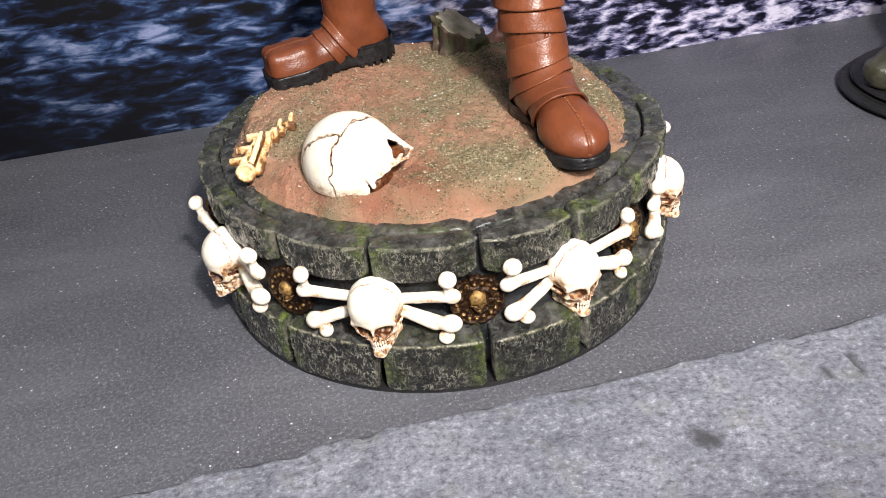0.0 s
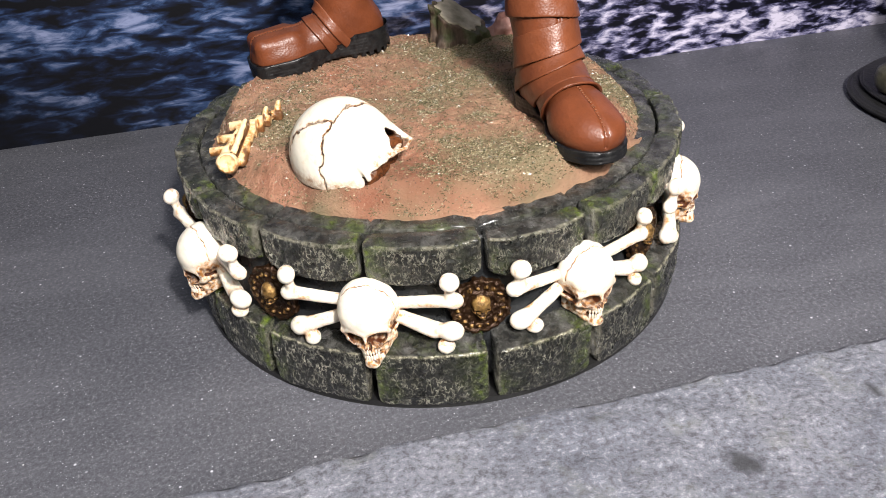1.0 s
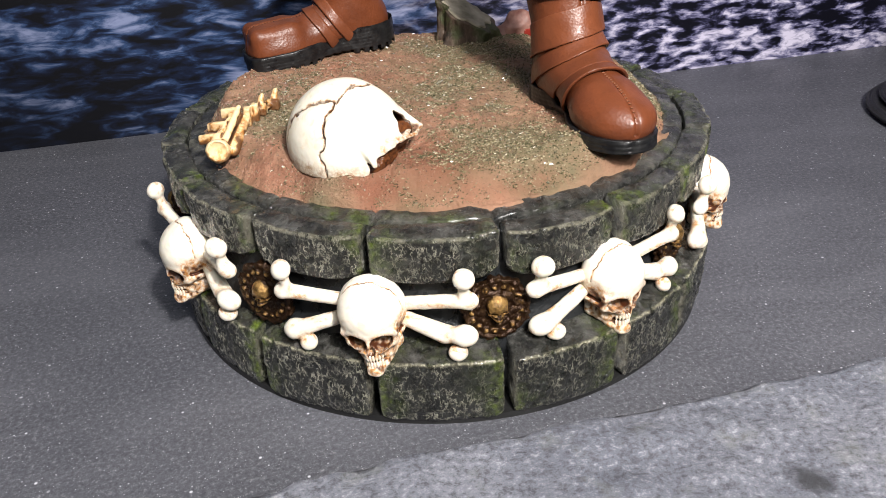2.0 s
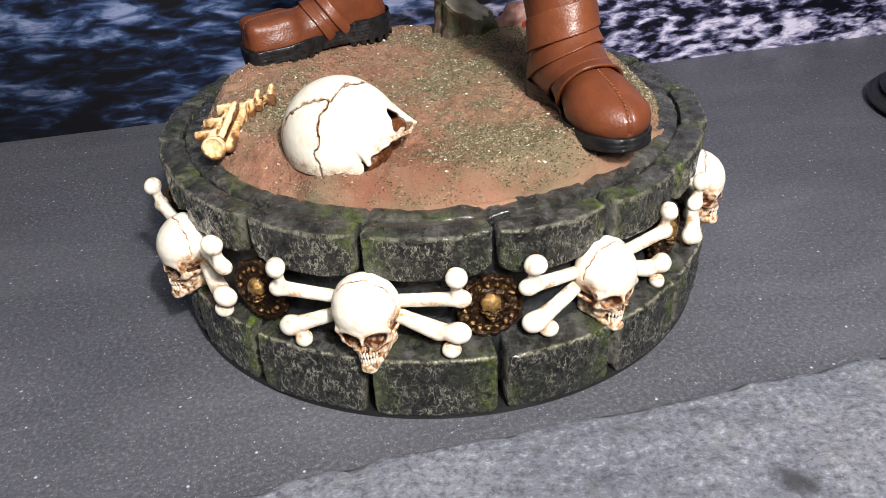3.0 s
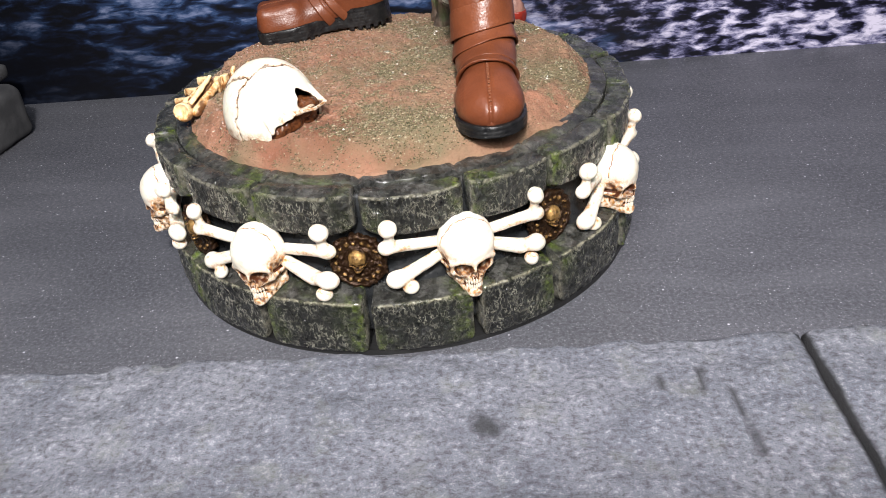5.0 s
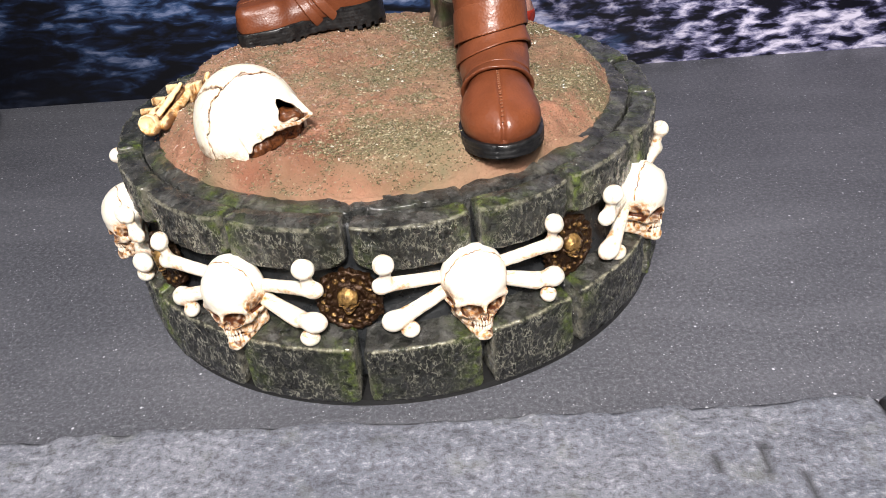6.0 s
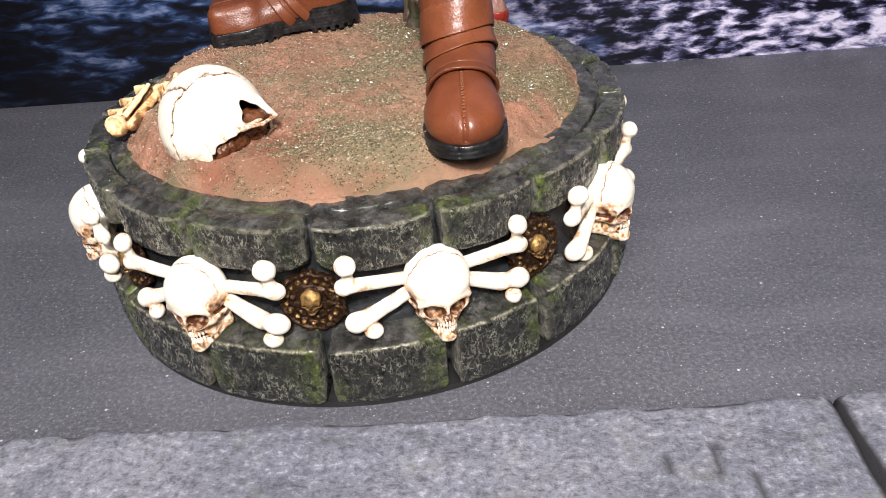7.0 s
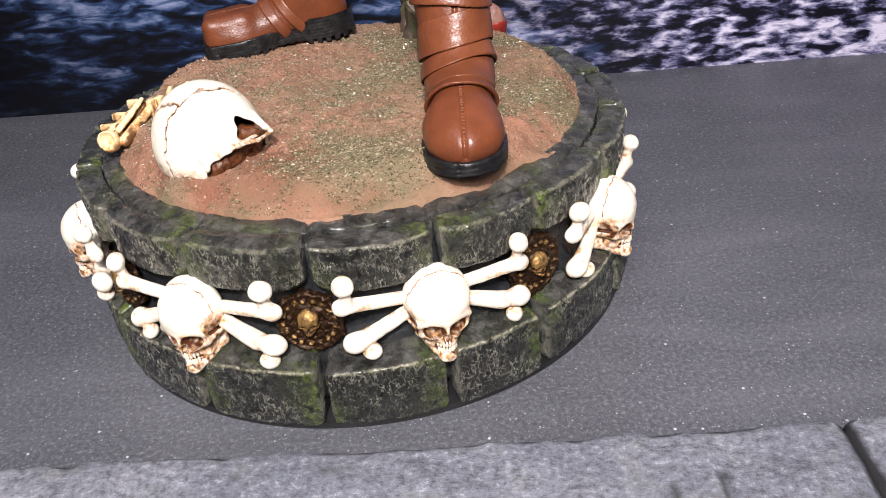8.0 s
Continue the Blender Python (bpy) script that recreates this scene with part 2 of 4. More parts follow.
RUBBER, BRONZE, FOAM, KERB, SEA = sole_paint(), bronze_paint(), floor_paint(), kerb_paint(), sea_paint()
THREAD = plain_paint("tan_thread", (0.14, 0.048, 0.02), (0.26, 0.10, 0.045), 600)
PLATE = plain_paint("black_plate", (0.008, 0.008, 0.008), (0.018, 0.018, 0.018), 80, 0.45)
WALL = plain_paint("grey_wall", (0.19, 0.19, 0.19), (0.23, 0.23, 0.23), 3, 0.8)
ROCK = plain_paint("grey_rock", (0.022, 0.022, 0.024), (0.060, 0.060, 0.062), 60, 0.8)
OLIVE = plain_paint("olive_leather", (0.018, 0.018, 0.012), (0.075, 0.07, 0.045), 120, 0.35)
BARK = bark_paint()
HEART = plain_paint("pale_sawn_wood", (0.14, 0.125, 0.080), (0.50, 0.44, 0.34), 90, 0.7)
FLESH = plain_paint("pink_stone", (0.14, 0.055, 0.042), (0.36, 0.19, 0.15), 120, 0.5)
INNER = plain_paint("dark_brown_bone", (0.016, 0.004, 0.002), (0.17, 0.058, 0.019), 420, 0.2)
RED = plain_paint("dark_red_paint", (0.16, 0.012, 0.008), (0.30, 0.03, 0.018), 120, 0.3)

# ---- mesh tools ----


def part(name, data, material, parent=None, label="", kind=""):
    """Links a mesh or a bmesh as one object."""
    if isinstance(data, bmesh.types.BMesh):
        me = bpy.data.meshes.new(name)
        data.to_mesh(me)
        data.free()
        data = me
    if not data.materials:
        data.materials.append(material)
    ob = new(name, data)
    ob.parent = parent
    return tagged(ob, label=label, kind=kind)


def smooth(me):
    me.polygons.foreach_set("use_smooth", [True] * len(me.polygons))
    return me


def mark(me, name, values):
    a = me.attributes.new(name, "FLOAT", "POINT")
    a.data.foreach_set("value", np.asarray(values, dtype=np.float32))
    return me


def mesh_of(name, verts, faces):
    me = bpy.data.meshes.new(name)
    me.from_pydata(np.asarray(verts).tolist(), [], np.asarray(faces).tolist() if not isinstance(faces, list) else faces)
    me.update()
    return me


def hash_noise(p, scale, seed=0):
    """Value noise on an array of points, -1 to 1."""
    q = np.asarray(p) * scale + seed * 17.31
    i = np.floor(q).astype(np.int64)
    f = q - i
    f = f * f * (3 - 2 * f)
    out = np.zeros(len(q))
    for c in range(8):
        d = np.array([c & 1, c >> 1 & 1, c >> 2 & 1])
        k = i + d
        h = (k[:, 0] * 73856093) ^ (k[:, 1] * 19349663) ^ (k[:, 2] * 83492791) ^ (seed * 2654435)
        h = (h ^ (h >> 13)) * 1274126177
        r = ((h ^ (h >> 16)) & 0xFFFF) / 32767.5 - 1
        out += r * np.prod(np.where(d, f, 1 - f), axis=1)
    return out


def rough_noise(p, scale, octaves=4, seed=0):
    return sum(hash_noise(p, scale * 2 ** k, seed + k) * 0.5 ** k for k in range(octaves))


def solid(field, low, high, step):
    """The surface where a field of points is zero, as vertices and quads (the field is negative inside)."""
    axes = [np.arange(a, b + step, step) for a, b in zip(low, high)]
    shape = [len(a) for a in axes]
    grid = np.stack(np.meshgrid(*axes, indexing="ij"), -1).reshape(-1, 3)
    f = field(grid).reshape(shape)
    inside = f < 0
    cell = np.array(shape) - 1
    total, count = np.zeros((*cell, 3)), np.zeros(cell)
    base = np.stack(np.meshgrid(*[np.arange(n) for n in cell], indexing="ij"), -1).astype(float)
    for axis in range(3):
        others = [a for a in range(3) if a != axis]
        for u in (0, 1):
            for v in (0, 1):
                o = [0, 0, 0]
                o[others[0]], o[others[1]] = u, v
                e = list(o)
                e[axis] = 1
                fa = f[tuple(slice(s, s + n) for s, n in zip(o, cell))]
                fb = f[tuple(slice(s, s + n) for s, n in zip(e, cell))]
                cut = (fa < 0) != (fb < 0)
                t = np.where(cut, fa / np.where(cut, fa - fb, 1), 0)
                at = base + np.array(o)
                at[..., axis] += t
                total += np.where(cut[..., None], at, 0)
                count += cut
    used = count > 0
    index = -np.ones(cell, dtype=np.int64)
    index[used] = np.arange(used.sum())
    verts = total[used] / count[used][:, None] * step + np.array(low)
    faces = []
    for axis in range(3):
        b, c = [(1, 2), (2, 0), (0, 1)][axis]
        n = list(cell)
        sl = [slice(1, n[0]), slice(1, n[1]), slice(1, n[2])]
        sl[axis] = slice(0, n[axis])
        up = list(sl)
        up[axis] = slice(1, n[axis] + 1)
        fa, fb = inside[tuple(sl)], inside[tuple(up)]
        for first, second, flip in ((fa, fb, False), (fb, fa, True)):
            w = np.argwhere(first & ~second)
            if not len(w):
                continue
            w = w + np.array([s.start for s in sl])
            eb, ec = np.eye(3, dtype=int)[b], np.eye(3, dtype=int)[c]
            quad = [w - eb - ec, w - ec, w, w - eb]
            q = np.stack([index[k[:, 0], k[:, 1], k[:, 2]] for k in quad], -1)
            faces.append(q[:, ::-1] if flip else q)
    return verts, np.concatenate(faces)


def blob(p, centre, radii):
    """About the distance to an ellipsoid."""
    q = (p - np.array(centre)) / np.array(radii)
    k = np.sqrt((q * q).sum(1)) + 1e-9
    g = np.sqrt(((q / np.array(radii)) ** 2).sum(1)) + 1e-9
    return k * (k - 1) / g


def rod(p, a, b, ra, rb=None):
    """The distance to a tapered rod with round ends."""
    rb = ra if rb is None else rb
    a, b = np.array(a, float), np.array(b, float)
    t = np.clip(((p - a) @ (b - a)) / ((b - a) @ (b - a)), 0, 1)
    return np.sqrt(((p - a - t[:, None] * (b - a)) ** 2).sum(1)) - (ra + (rb - ra) * t)


def box(p, centre, half, rounding=0.5):
    q = np.abs(p - np.array(centre)) - np.array(half) + rounding
    return np.sqrt((np.maximum(q, 0) ** 2).sum(1)) + np.minimum(q.max(1), 0) - rounding


def join(a, b, k):
    h = np.clip(0.5 + 0.5 * (b - a) / k, 0, 1)
    return b + (a - b) * h - k * h * (1 - h)


def carve(a, b, k):
    return -join(-a, b, k)


def body(name, field, low, high, step, scale=0.001, jitter=()):
    """A mesh from a field in millimetres, with its vertices in millimetres as well. jitter: rows of height, scale and seed of a relief."""
    v, f = solid(field, low, high, step)
    me = smooth(mesh_of(name, v * scale, f))
    if jitter:
        n = np.array([q.vector[:] for q in me.vertex_normals])
        v = v + n * sum(h * rough_noise(v, s, 3, seed) for h, s, seed in jitter)[:, None]
        me.vertices.foreach_set("co", (v * scale).ravel())
        me.update()
    return me, v


def recess(me, v, field, reach):
    """How deep each point of a body lies in a fold of it, where a thin brown wash has settled: 0 to 1."""
    n = np.array([q.vector[:] for q in me.vertex_normals])
    return np.clip(1 - field(v + n * reach) / reach, 0, 1)


def thing(name, m, label, category, group="", kind=""):
    """An Empty that carries the parts of a thing."""
    ob = new(name)
    ob.empty_display_size = 0.01
    ob.matrix_world = m
    return tagged(ob, label, category, group, kind)

# ---- the room and the display stage ----
SHELF = pose(0, 0, 0, 0, 0, 13.0)
FRONT = pose(0, 0, 0, 0, 0, 13.8)
BACK, KERB_Y, KERB_Z, JOINT_X = 0.2285, -0.1865, 0.0500, 0.1507


def slab(name, centre, half, material, label="", kind="structure", category=""):
    bm = bmesh.new()
    bmesh.ops.create_cube(bm, size=2)
    bmesh.ops.scale(bm, vec=half, verts=bm.verts)
    bmesh.ops.translate(bm, vec=centre, verts=bm.verts)
    bmesh.ops.bevel(bm, geom=bm.edges[:], offset=0.002, segments=2, affect="EDGES")
    ob = part(name, bm, material, None, label, kind)
    return tagged(ob, category=category)


def room():
    for name, c, h in (
        ("wall_north", (0, 1.65, 0.4), (1.8, 0.05, 1.3)),
        ("wall_south", (0, -1.85, 0.4), (1.8, 0.05, 1.3)),
        ("wall_east", (1.75, -0.1, 0.4), (0.05, 1.70, 1.3)),
        ("wall_west", (-1.75, -0.1, 0.4), (0.05, 1.70, 1.3)),
        ("ceiling", (0, -0.1, 1.75), (1.8, 1.80, 0.05)),
        ("room_floor", (0, -0.1, -0.95), (1.8, 1.80, 0.05)),
    ):
        slab(name, c, h, WALL)
    floor = slab("floor", (0, 0.02, -0.012), (0.70, 0.32, 0.012), FOAM, "dark grey glittery foam sheet of the stage", category="floor")
    floor.matrix_world = SHELF
    base = slab("stage_cabinet", (0, -0.02, -0.462), (0.70, 0.36, 0.438), WALL, "plain grey cabinet under the display stage", category="cabinet")
    base.matrix_world = SHELF
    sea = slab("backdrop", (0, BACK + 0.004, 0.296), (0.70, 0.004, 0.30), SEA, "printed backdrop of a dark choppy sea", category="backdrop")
    sea.matrix_world = SHELF


def along(points, step):
    """A polyline with points about one step apart."""
    out = []
    for a, b in zip(points, points[1:]):
        a, b = np.array(a, float), np.array(b, float)
        n = max(1, int(round(np.linalg.norm(b - a) / step)))
        out += [a + (b - a) * k / n for k in range(n)]
    return np.array(out + [np.array(points[-1], float)])


def swept(name, rings):
    """A closed mesh from rings of points (stations, ring, 3), capped at both ends."""
    s, n = rings.shape[:2]
    k, j = np.meshgrid(np.arange(s - 1), np.arange(n), indexing="ij")
    j2 = (j + 1) % n
    quads = np.stack([k * n + j, k * n + j2, (k + 1) * n + j2, (k + 1) * n + j], -1).reshape(-1, 4).tolist()
    quads += [list(range(n))[::-1], [(s - 1) * n + q for q in range(n)]]
    return smooth(mesh_of(name, rings.reshape(-1, 3), quads))


# dark marks in the kerb's top: start, end and half width
MARKS = (((0.1590, -0.1705), (0.1600, -0.1810), 0.0009), ((0.1680, -0.1800), (0.1725, -0.1930), 0.0007), ((0.1725, -0.1930), (0.1760, -0.2060), 0.0010),
         ((0.0950, -0.2080), (0.0985, -0.2100), 0.0030), ((0.1465, -0.1790), (0.1475, -0.1830), 0.0010))


def kerb_stone(left, right, seed):
    prof = along([(KERB_Y, 0.0005), (KERB_Y, 0.040), (KERB_Y - 0.0005, 0.0475), (KERB_Y - 0.003, KERB_Z), (-0.300, KERB_Z), (-0.306, KERB_Z - 0.005), (-0.306, 0.0005)], 0.0016)
    xs = np.arange(left, right, 0.0016)
    xs = np.append(xs, right)
    rings = np.zeros((len(xs), len(prof), 3))
    rings[:, :, 0] = xs[:, None]
    rings[:, :, 1:] = prof[None]
    mid = np.array([-0.245, 0.025])
    for k, pull in ((0, 0.975), (1, 0.992), (-1, 0.975), (-2, 0.992)):
        rings[k, :, 1:] = mid + (rings[k, :, 1:] - mid) * pull
    v = rings.reshape(-1, 3)
    n = np.zeros_like(v)
    n[:, 2] = np.clip((v[:, 2] - 0.035) / 0.012, 0, 1)
    n[:, 1] = np.where(v[:, 1] > KERB_Y - 0.004, 0.55, 0.0)
    rise = 0.0009 * rough_noise(v, 120, 3, seed) + 0.0014 * rough_noise(v, 17, 3, seed + 9) - 0.0004
    v = v + n * rise[:, None] * np.clip(v[:, 2:3] / 0.02, 0, 1)
    w = np.array([(FRONT @ Vector(q))[:] for q in v])
    mark_dark = np.zeros(len(v))
    for a, b, half in MARKS:
        a, b = np.array(a), np.array(b)
        t = np.clip(((w[:, :2] - a) @ (b - a)) / ((b - a) @ (b - a)), 0, 1)
        d = np.linalg.norm(w[:, :2] - a - t[:, None] * (b - a), axis=1) * (1 + 0.5 * hash_noise(w, 600, 5))
        hollow = np.clip(1.6 - d / half, 0, 1)
        v[:, 2] -= 0.0009 * hollow
        # the carved hollows also get a dark colour
        mark_dark = np.maximum(mark_dark, 0.85 * hollow)
    near = min(abs(left - JOINT_X), abs(right - JOINT_X))
    if near < 0.01:
        d = np.abs(v[:, 0] - JOINT_X)
        mark_dark = np.maximum(mark_dark, np.clip((0.0026 - d) / 0.0012, 0, 1))
    me = mark(swept("kerb_stone", v.reshape(rings.shape)), "mark_dark", mark_dark)
    ob = part("kerb_stone", me, KERB, None, "rough light grey stone block of the front kerb", "structure")
    ob.matrix_world = FRONT
    return tagged(ob, category="kerb")


# ---- the round stone pedestal ----
UPPER = [-123.8, -101.8, -79.4, -57.6, -38.8, -16.9] + [-16.9 + 21.09 * k for k in range(1, 12)]
LOWER = [-125.2, -102.5, -79.4, -57.7, -38.5, -12.0] + [-12.0 + 20.56 * k for k in range(1, 12)]
UP_AT, LOW_AT = (0.0016, 0.0010, 0.0), (0.0030, -0.0040, 0.0)
SKULLS = [-144.0, -100.1, -57.9, -14.6, 29.5, 74.0, 119.0, 163.5]
MEDALS = [-122.0, -79.6, -37.0, 7.5, 51.7, 96.5, 141.0, 189.7]


def ring_stone(a0, a1, outline, gap, seed, rough):
    prof = along(outline, 0.0007)
    prof = prof[:-1]
    mid = prof.mean(0)
    arc = math.radians(a1 - a0) * 0.125
    n = max(12, int(arc / 0.0007))
    rng = random.Random(seed)
    half = math.radians(gap) * rng.uniform(0.75, 1.15)
    th = np.linspace(math.radians(a0) + half, math.radians(a1) - half, n)
    rings = np.zeros((n, len(prof), 3))
    flat = np.zeros((n, len(prof), 2))
    sag = rng.uniform(0.75, 1.1)
    rise, push = rng.uniform(-0.0007, 0.0007), rng.uniform(-0.0008, 0.0008)
    for k in range(n):
        e = min(k, n - 1 - k) * arc / n
        pull = 1 - 0.10 * math.exp(-e / 0.0008)
        q = mid + (prof - mid) * pull
        flat[k] = q
        if prof[:, 1].max() > 0.05:
            belly = (1 - (2 * k / (n - 1) - 1) ** 4) * sag
            under = np.clip((0.0690 - q[:, 1]) / 0.008, 0, 1) * np.clip((q[:, 0] - 0.1120) / 0.006, 0, 1)
            brink = np.clip((q[:, 0] - 0.1180) / 0.0045, 0, 1)
            q = np.stack([q[:, 0] + 0.0007 * belly * brink, q[:, 1] - 0.0042 * belly * under - 0.0017 * belly * brink * (1 - under)], -1)
        r = q[:, 0] + push
        rings[k] = np.stack([r * math.cos(th[k]), r * math.sin(th[k]), q[:, 1] + rise * (q[:, 1] > 0.02)], -1)
    v = rings.reshape(-1, 3)
    out = np.stack([np.repeat(np.cos(th), len(prof)), np.repeat(np.sin(th), len(prof)), np.zeros(len(v))], -1)
    rad = np.linalg.norm(v[:, :2], axis=1)
    top = max(q[1] for q in outline)
    rim = max(q[0] for q in outline)
    face = np.clip((rad - rim + 0.004) / 0.003, 0, 1)
    lid = np.clip((v[:, 2] - top + 0.004) / 0.003, 0, 1)
    ease = 1 - 0.3 * lid
    bumps = rough * ease * (0.9 * rough_noise(v, 110, 3, seed) + 1.0 * (0.5 - 2 * np.abs(hash_noise(v, 330, seed + 5))) + 0.5 * rough_noise(v, 600, 2, seed + 7))
    wob = rough * 1.6 * hash_noise(v, 45, seed + 3)
    v = v + out * ((bumps + wob) * face)[:, None]
    v[:, 2] += (bumps + 0.6 * wob) * lid
    end = np.minimum(np.arange(n), n - 1 - np.arange(n)) * arc / n
    end = np.repeat(end, len(prof))
    corner = (0.1229, 0.0769) if top > 0.05 else (0.1257, 0.0286)
    far = np.hypot(flat[:, :, 0].ravel() - corner[0], flat[:, :, 1].ravel() - corner[1])
    brow = np.exp(-((far / 0.00055) ** 2))
    wear = np.clip(brow * 1.0 + 0.30 * np.exp(-end / 0.0008) * face, 0, 1)
    patch = np.clip(0.5 + 1.1 * hash_noise(v, 33, seed + 21), 0, 1)
    moss = np.clip(np.exp(-end / 0.0042) * 2.1 * patch * np.clip(end / 0.0012, 0.1, 1) + 0.55 * lid * np.clip(hash_noise(v, 55, 77) - 0.10, 0, 1) + 0.5 * brow * patch, 0, 1)
    me = swept("stone", v.reshape(rings.shape))
    mark(me, "wear", wear)
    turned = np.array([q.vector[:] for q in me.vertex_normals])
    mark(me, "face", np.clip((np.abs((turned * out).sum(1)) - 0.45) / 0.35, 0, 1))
    return mark(me, "moss", moss)


def soil_height(x, y):
    r = np.hypot(x, y)
    back = np.clip((y + 0.05 - 0.35 * x) / 0.09, 0, 1)
    width = 0.016 - 0.004 * back
    e = np.clip((0.1065 - r) / width, 0, 1)
    e = e * e * (3 - 2 * e)
    z = 0.0772 + e * (0.0110 + 0.0012 * back * np.clip((0.01 - x) / 0.05, 0, 1))
    z = z + e * 0.0003 * np.exp(-((x + 0.065) ** 2 + (y - 0.02) ** 2) / 0.0028)
    z = z + 0.0075 * np.exp(-((x - 0.069) ** 2 + (y + 0.080) ** 2) / 0.00040)
    z = z + e * 0.0030 * np.exp(-((x + 0.036) ** 2 + (y + 0.090) ** 2) / 0.00022) + 0.0045 * np.exp(-((x + 0.034) ** 2 + (y + 0.094) ** 2) / 0.00010)
    p = np.stack([x, y, np.zeros_like(x)], -1)
    return z + 0.0017 * rough_noise(p, 45, 3, 4) + 0.00075 * rough_noise(p, 330, 3, 8)


def soil_moss(x, y):
    """Where the green scatter lies thick: patches between the skull and the boot, and a low diagonal ridge."""
    p = np.stack([x, y, np.zeros_like(x)], -1)
    spot = lambda cx, cy, r: np.exp(-((x - cx) ** 2 + (y - cy) ** 2) / r ** 2)  # noqa: E731
    m = 0.9 * spot(0.024, -0.066, 0.024) + 0.8 * spot(0.044, -0.088, 0.016) + 0.8 * spot(-0.010, -0.012, 0.020) + 0.8 * spot(0.024, 0.012, 0.022)
    m = m + 0.8 * spot(0.092, -0.008, 0.022) + 0.8 * spot(0.010, 0.066, 0.026) + 0.5 * spot(-0.036, -0.099, 0.014) + 0.6 * spot(0.048, 0.050, 0.028) + 0.45 * spot(-0.066, -0.030, 0.020)
    m = m - 0.5 * spot(-0.040, 0.030, 0.024) + 0.4 * spot(-0.010, -0.102, 0.014) - 0.5 * spot(0.069, -0.105, 0.016) + 0.5 * spot(0.016, -0.088, 0.016)
    return np.clip(m + 0.08 + 0.50 * rough_noise(p, 55, 3, 31), 0, 1)


def pedestal():
    base = thing("display_base", Matrix(), "round dark stone pedestal with mossy joints under a soil mound", "pedestal")
    bm = bmesh.new()
    bmesh.ops.create_cone(bm, cap_ends=True, segments=160, radius1=0.1246, radius2=0.1246, depth=0.0028)
    bmesh.ops.translate(bm, vec=(0.0030, -0.0040, 0.0015), verts=bm.verts)
    part("base_plate", bm, PLATE, base, "thin black plate")
    # the recessed band between the two courses
    th = np.linspace(0, 2 * math.pi, 361)[:-1]
    prof = along([(0.108, 0.006), (0.1195, 0.007), (0.1200, 0.027), (0.1190, 0.0325), (0.1165, 0.040), (0.1145, 0.058), (0.112, 0.072), (0.100, 0.074)], 0.0015)
    v = np.stack([np.outer(np.cos(th), prof[:, 0]), np.outer(np.sin(th), prof[:, 0]), np.tile(prof[:, 1], (360, 1))], -1)
    flat = v.reshape(-1, 3)
    flat = flat * (1 + (0.006 * rough_noise(flat, 70, 4, 2))[:, None] * np.array([1, 1, 0]))
    n = len(prof)
    k, j = np.meshgrid(np.arange(360), np.arange(n - 1), indexing="ij")
    faces = np.stack([k * n + j, (k + 1) % 360 * n + j, (k + 1) % 360 * n + j + 1, k * n + j + 1], -1).reshape(-1, 4)
    part("recessed_band", smooth(mesh_of("recessed_band", flat, faces)), CORE, base, "glossy black rock band")
    up = [(0.1105, 0.0600), (0.1196, 0.0602), (0.1224, 0.0622), (0.1230, 0.0690), (0.1231, 0.0764), (0.1225, 0.0772), (0.1145, 0.0768), (0.1128, 0.0758), (0.1125, 0.0700), (0.1105, 0.0690), (0.1105, 0.0600)]
    low = [(0.1090, 0.0030), (0.1252, 0.0030), (0.1260, 0.0080), (0.1260, 0.0274), (0.1256, 0.0286), (0.1248, 0.0291), (0.1180, 0.0312), (0.1140, 0.0325), (0.1090, 0.0300), (0.1090, 0.0030)]
    for course, outline, gap in ((UPPER, up, 0.72), (LOWER, low, 1.0)):
        for i, a in enumerate(course):
            b = course[i + 1] if i + 1 < len(course) else course[0] + 360
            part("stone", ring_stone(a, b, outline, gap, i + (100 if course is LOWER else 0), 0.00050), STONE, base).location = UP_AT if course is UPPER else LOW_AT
    # the inner lip that holds the soil
    prof = along([(0.1122, 0.0680), (0.1121, 0.0758), (0.1115, 0.0769), (0.1085, 0.0776), (0.1050, 0.0779), (0.1030, 0.0766), (0.1020, 0.0700)], 0.0008)
    th = np.linspace(0, 2 * math.pi, 721)[:-1]
    v = np.stack([np.outer(np.cos(th), prof[:, 0]), np.outer(np.sin(th), prof[:, 0]), np.tile(prof[:, 1], (720, 1))], -1).reshape(-1, 3)
    lid = np.clip((v[:, 2] - 0.075) / 0.002, 0, 1)
    v[:, 2] += lid * (0.0005 * rough_noise(v, 120, 4, 12) + 0.0006 * rough_noise(v, 30, 2, 15) + 0.0004 * (0.4 - 2 * np.abs(hash_noise(v, 200, 18))))
    turn = np.repeat(np.degrees(th), len(prof))
    for a in UPPER:
        off = np.abs((turn - a + 180) % 360 - 180) * math.pi / 180 * 0.11
        v[:, 2] -= lid * 0.0013 * np.exp(-((off / 0.0010) ** 2))
    v[:, :2] *= 1 + (0.010 * rough_noise(v * np.array([1, 1, 0]), 60, 3, 14) * lid)[:, None]
    n = len(prof)
    k, j = np.meshgrid(np.arange(720), np.arange(n), indexing="ij")
    j2 = (j + 1) % n
    faces = np.stack([k * n + j, (k + 1) % 720 * n + j, (k + 1) % 720 * n + j2, k * n + j2], -1).reshape(-1, 4)[:, ::-1]
    me = smooth(mesh_of("rim", v, faces))
    mark(me, "moss", np.clip(hash_noise(v, 50, 41) * 1.1 - 0.05, 0, 0.8) * lid)
    mark(me, "wear", lid * np.clip(hash_noise(v, 140, 43) - 0.2, 0, 1) * 0.3)
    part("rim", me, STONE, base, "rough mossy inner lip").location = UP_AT
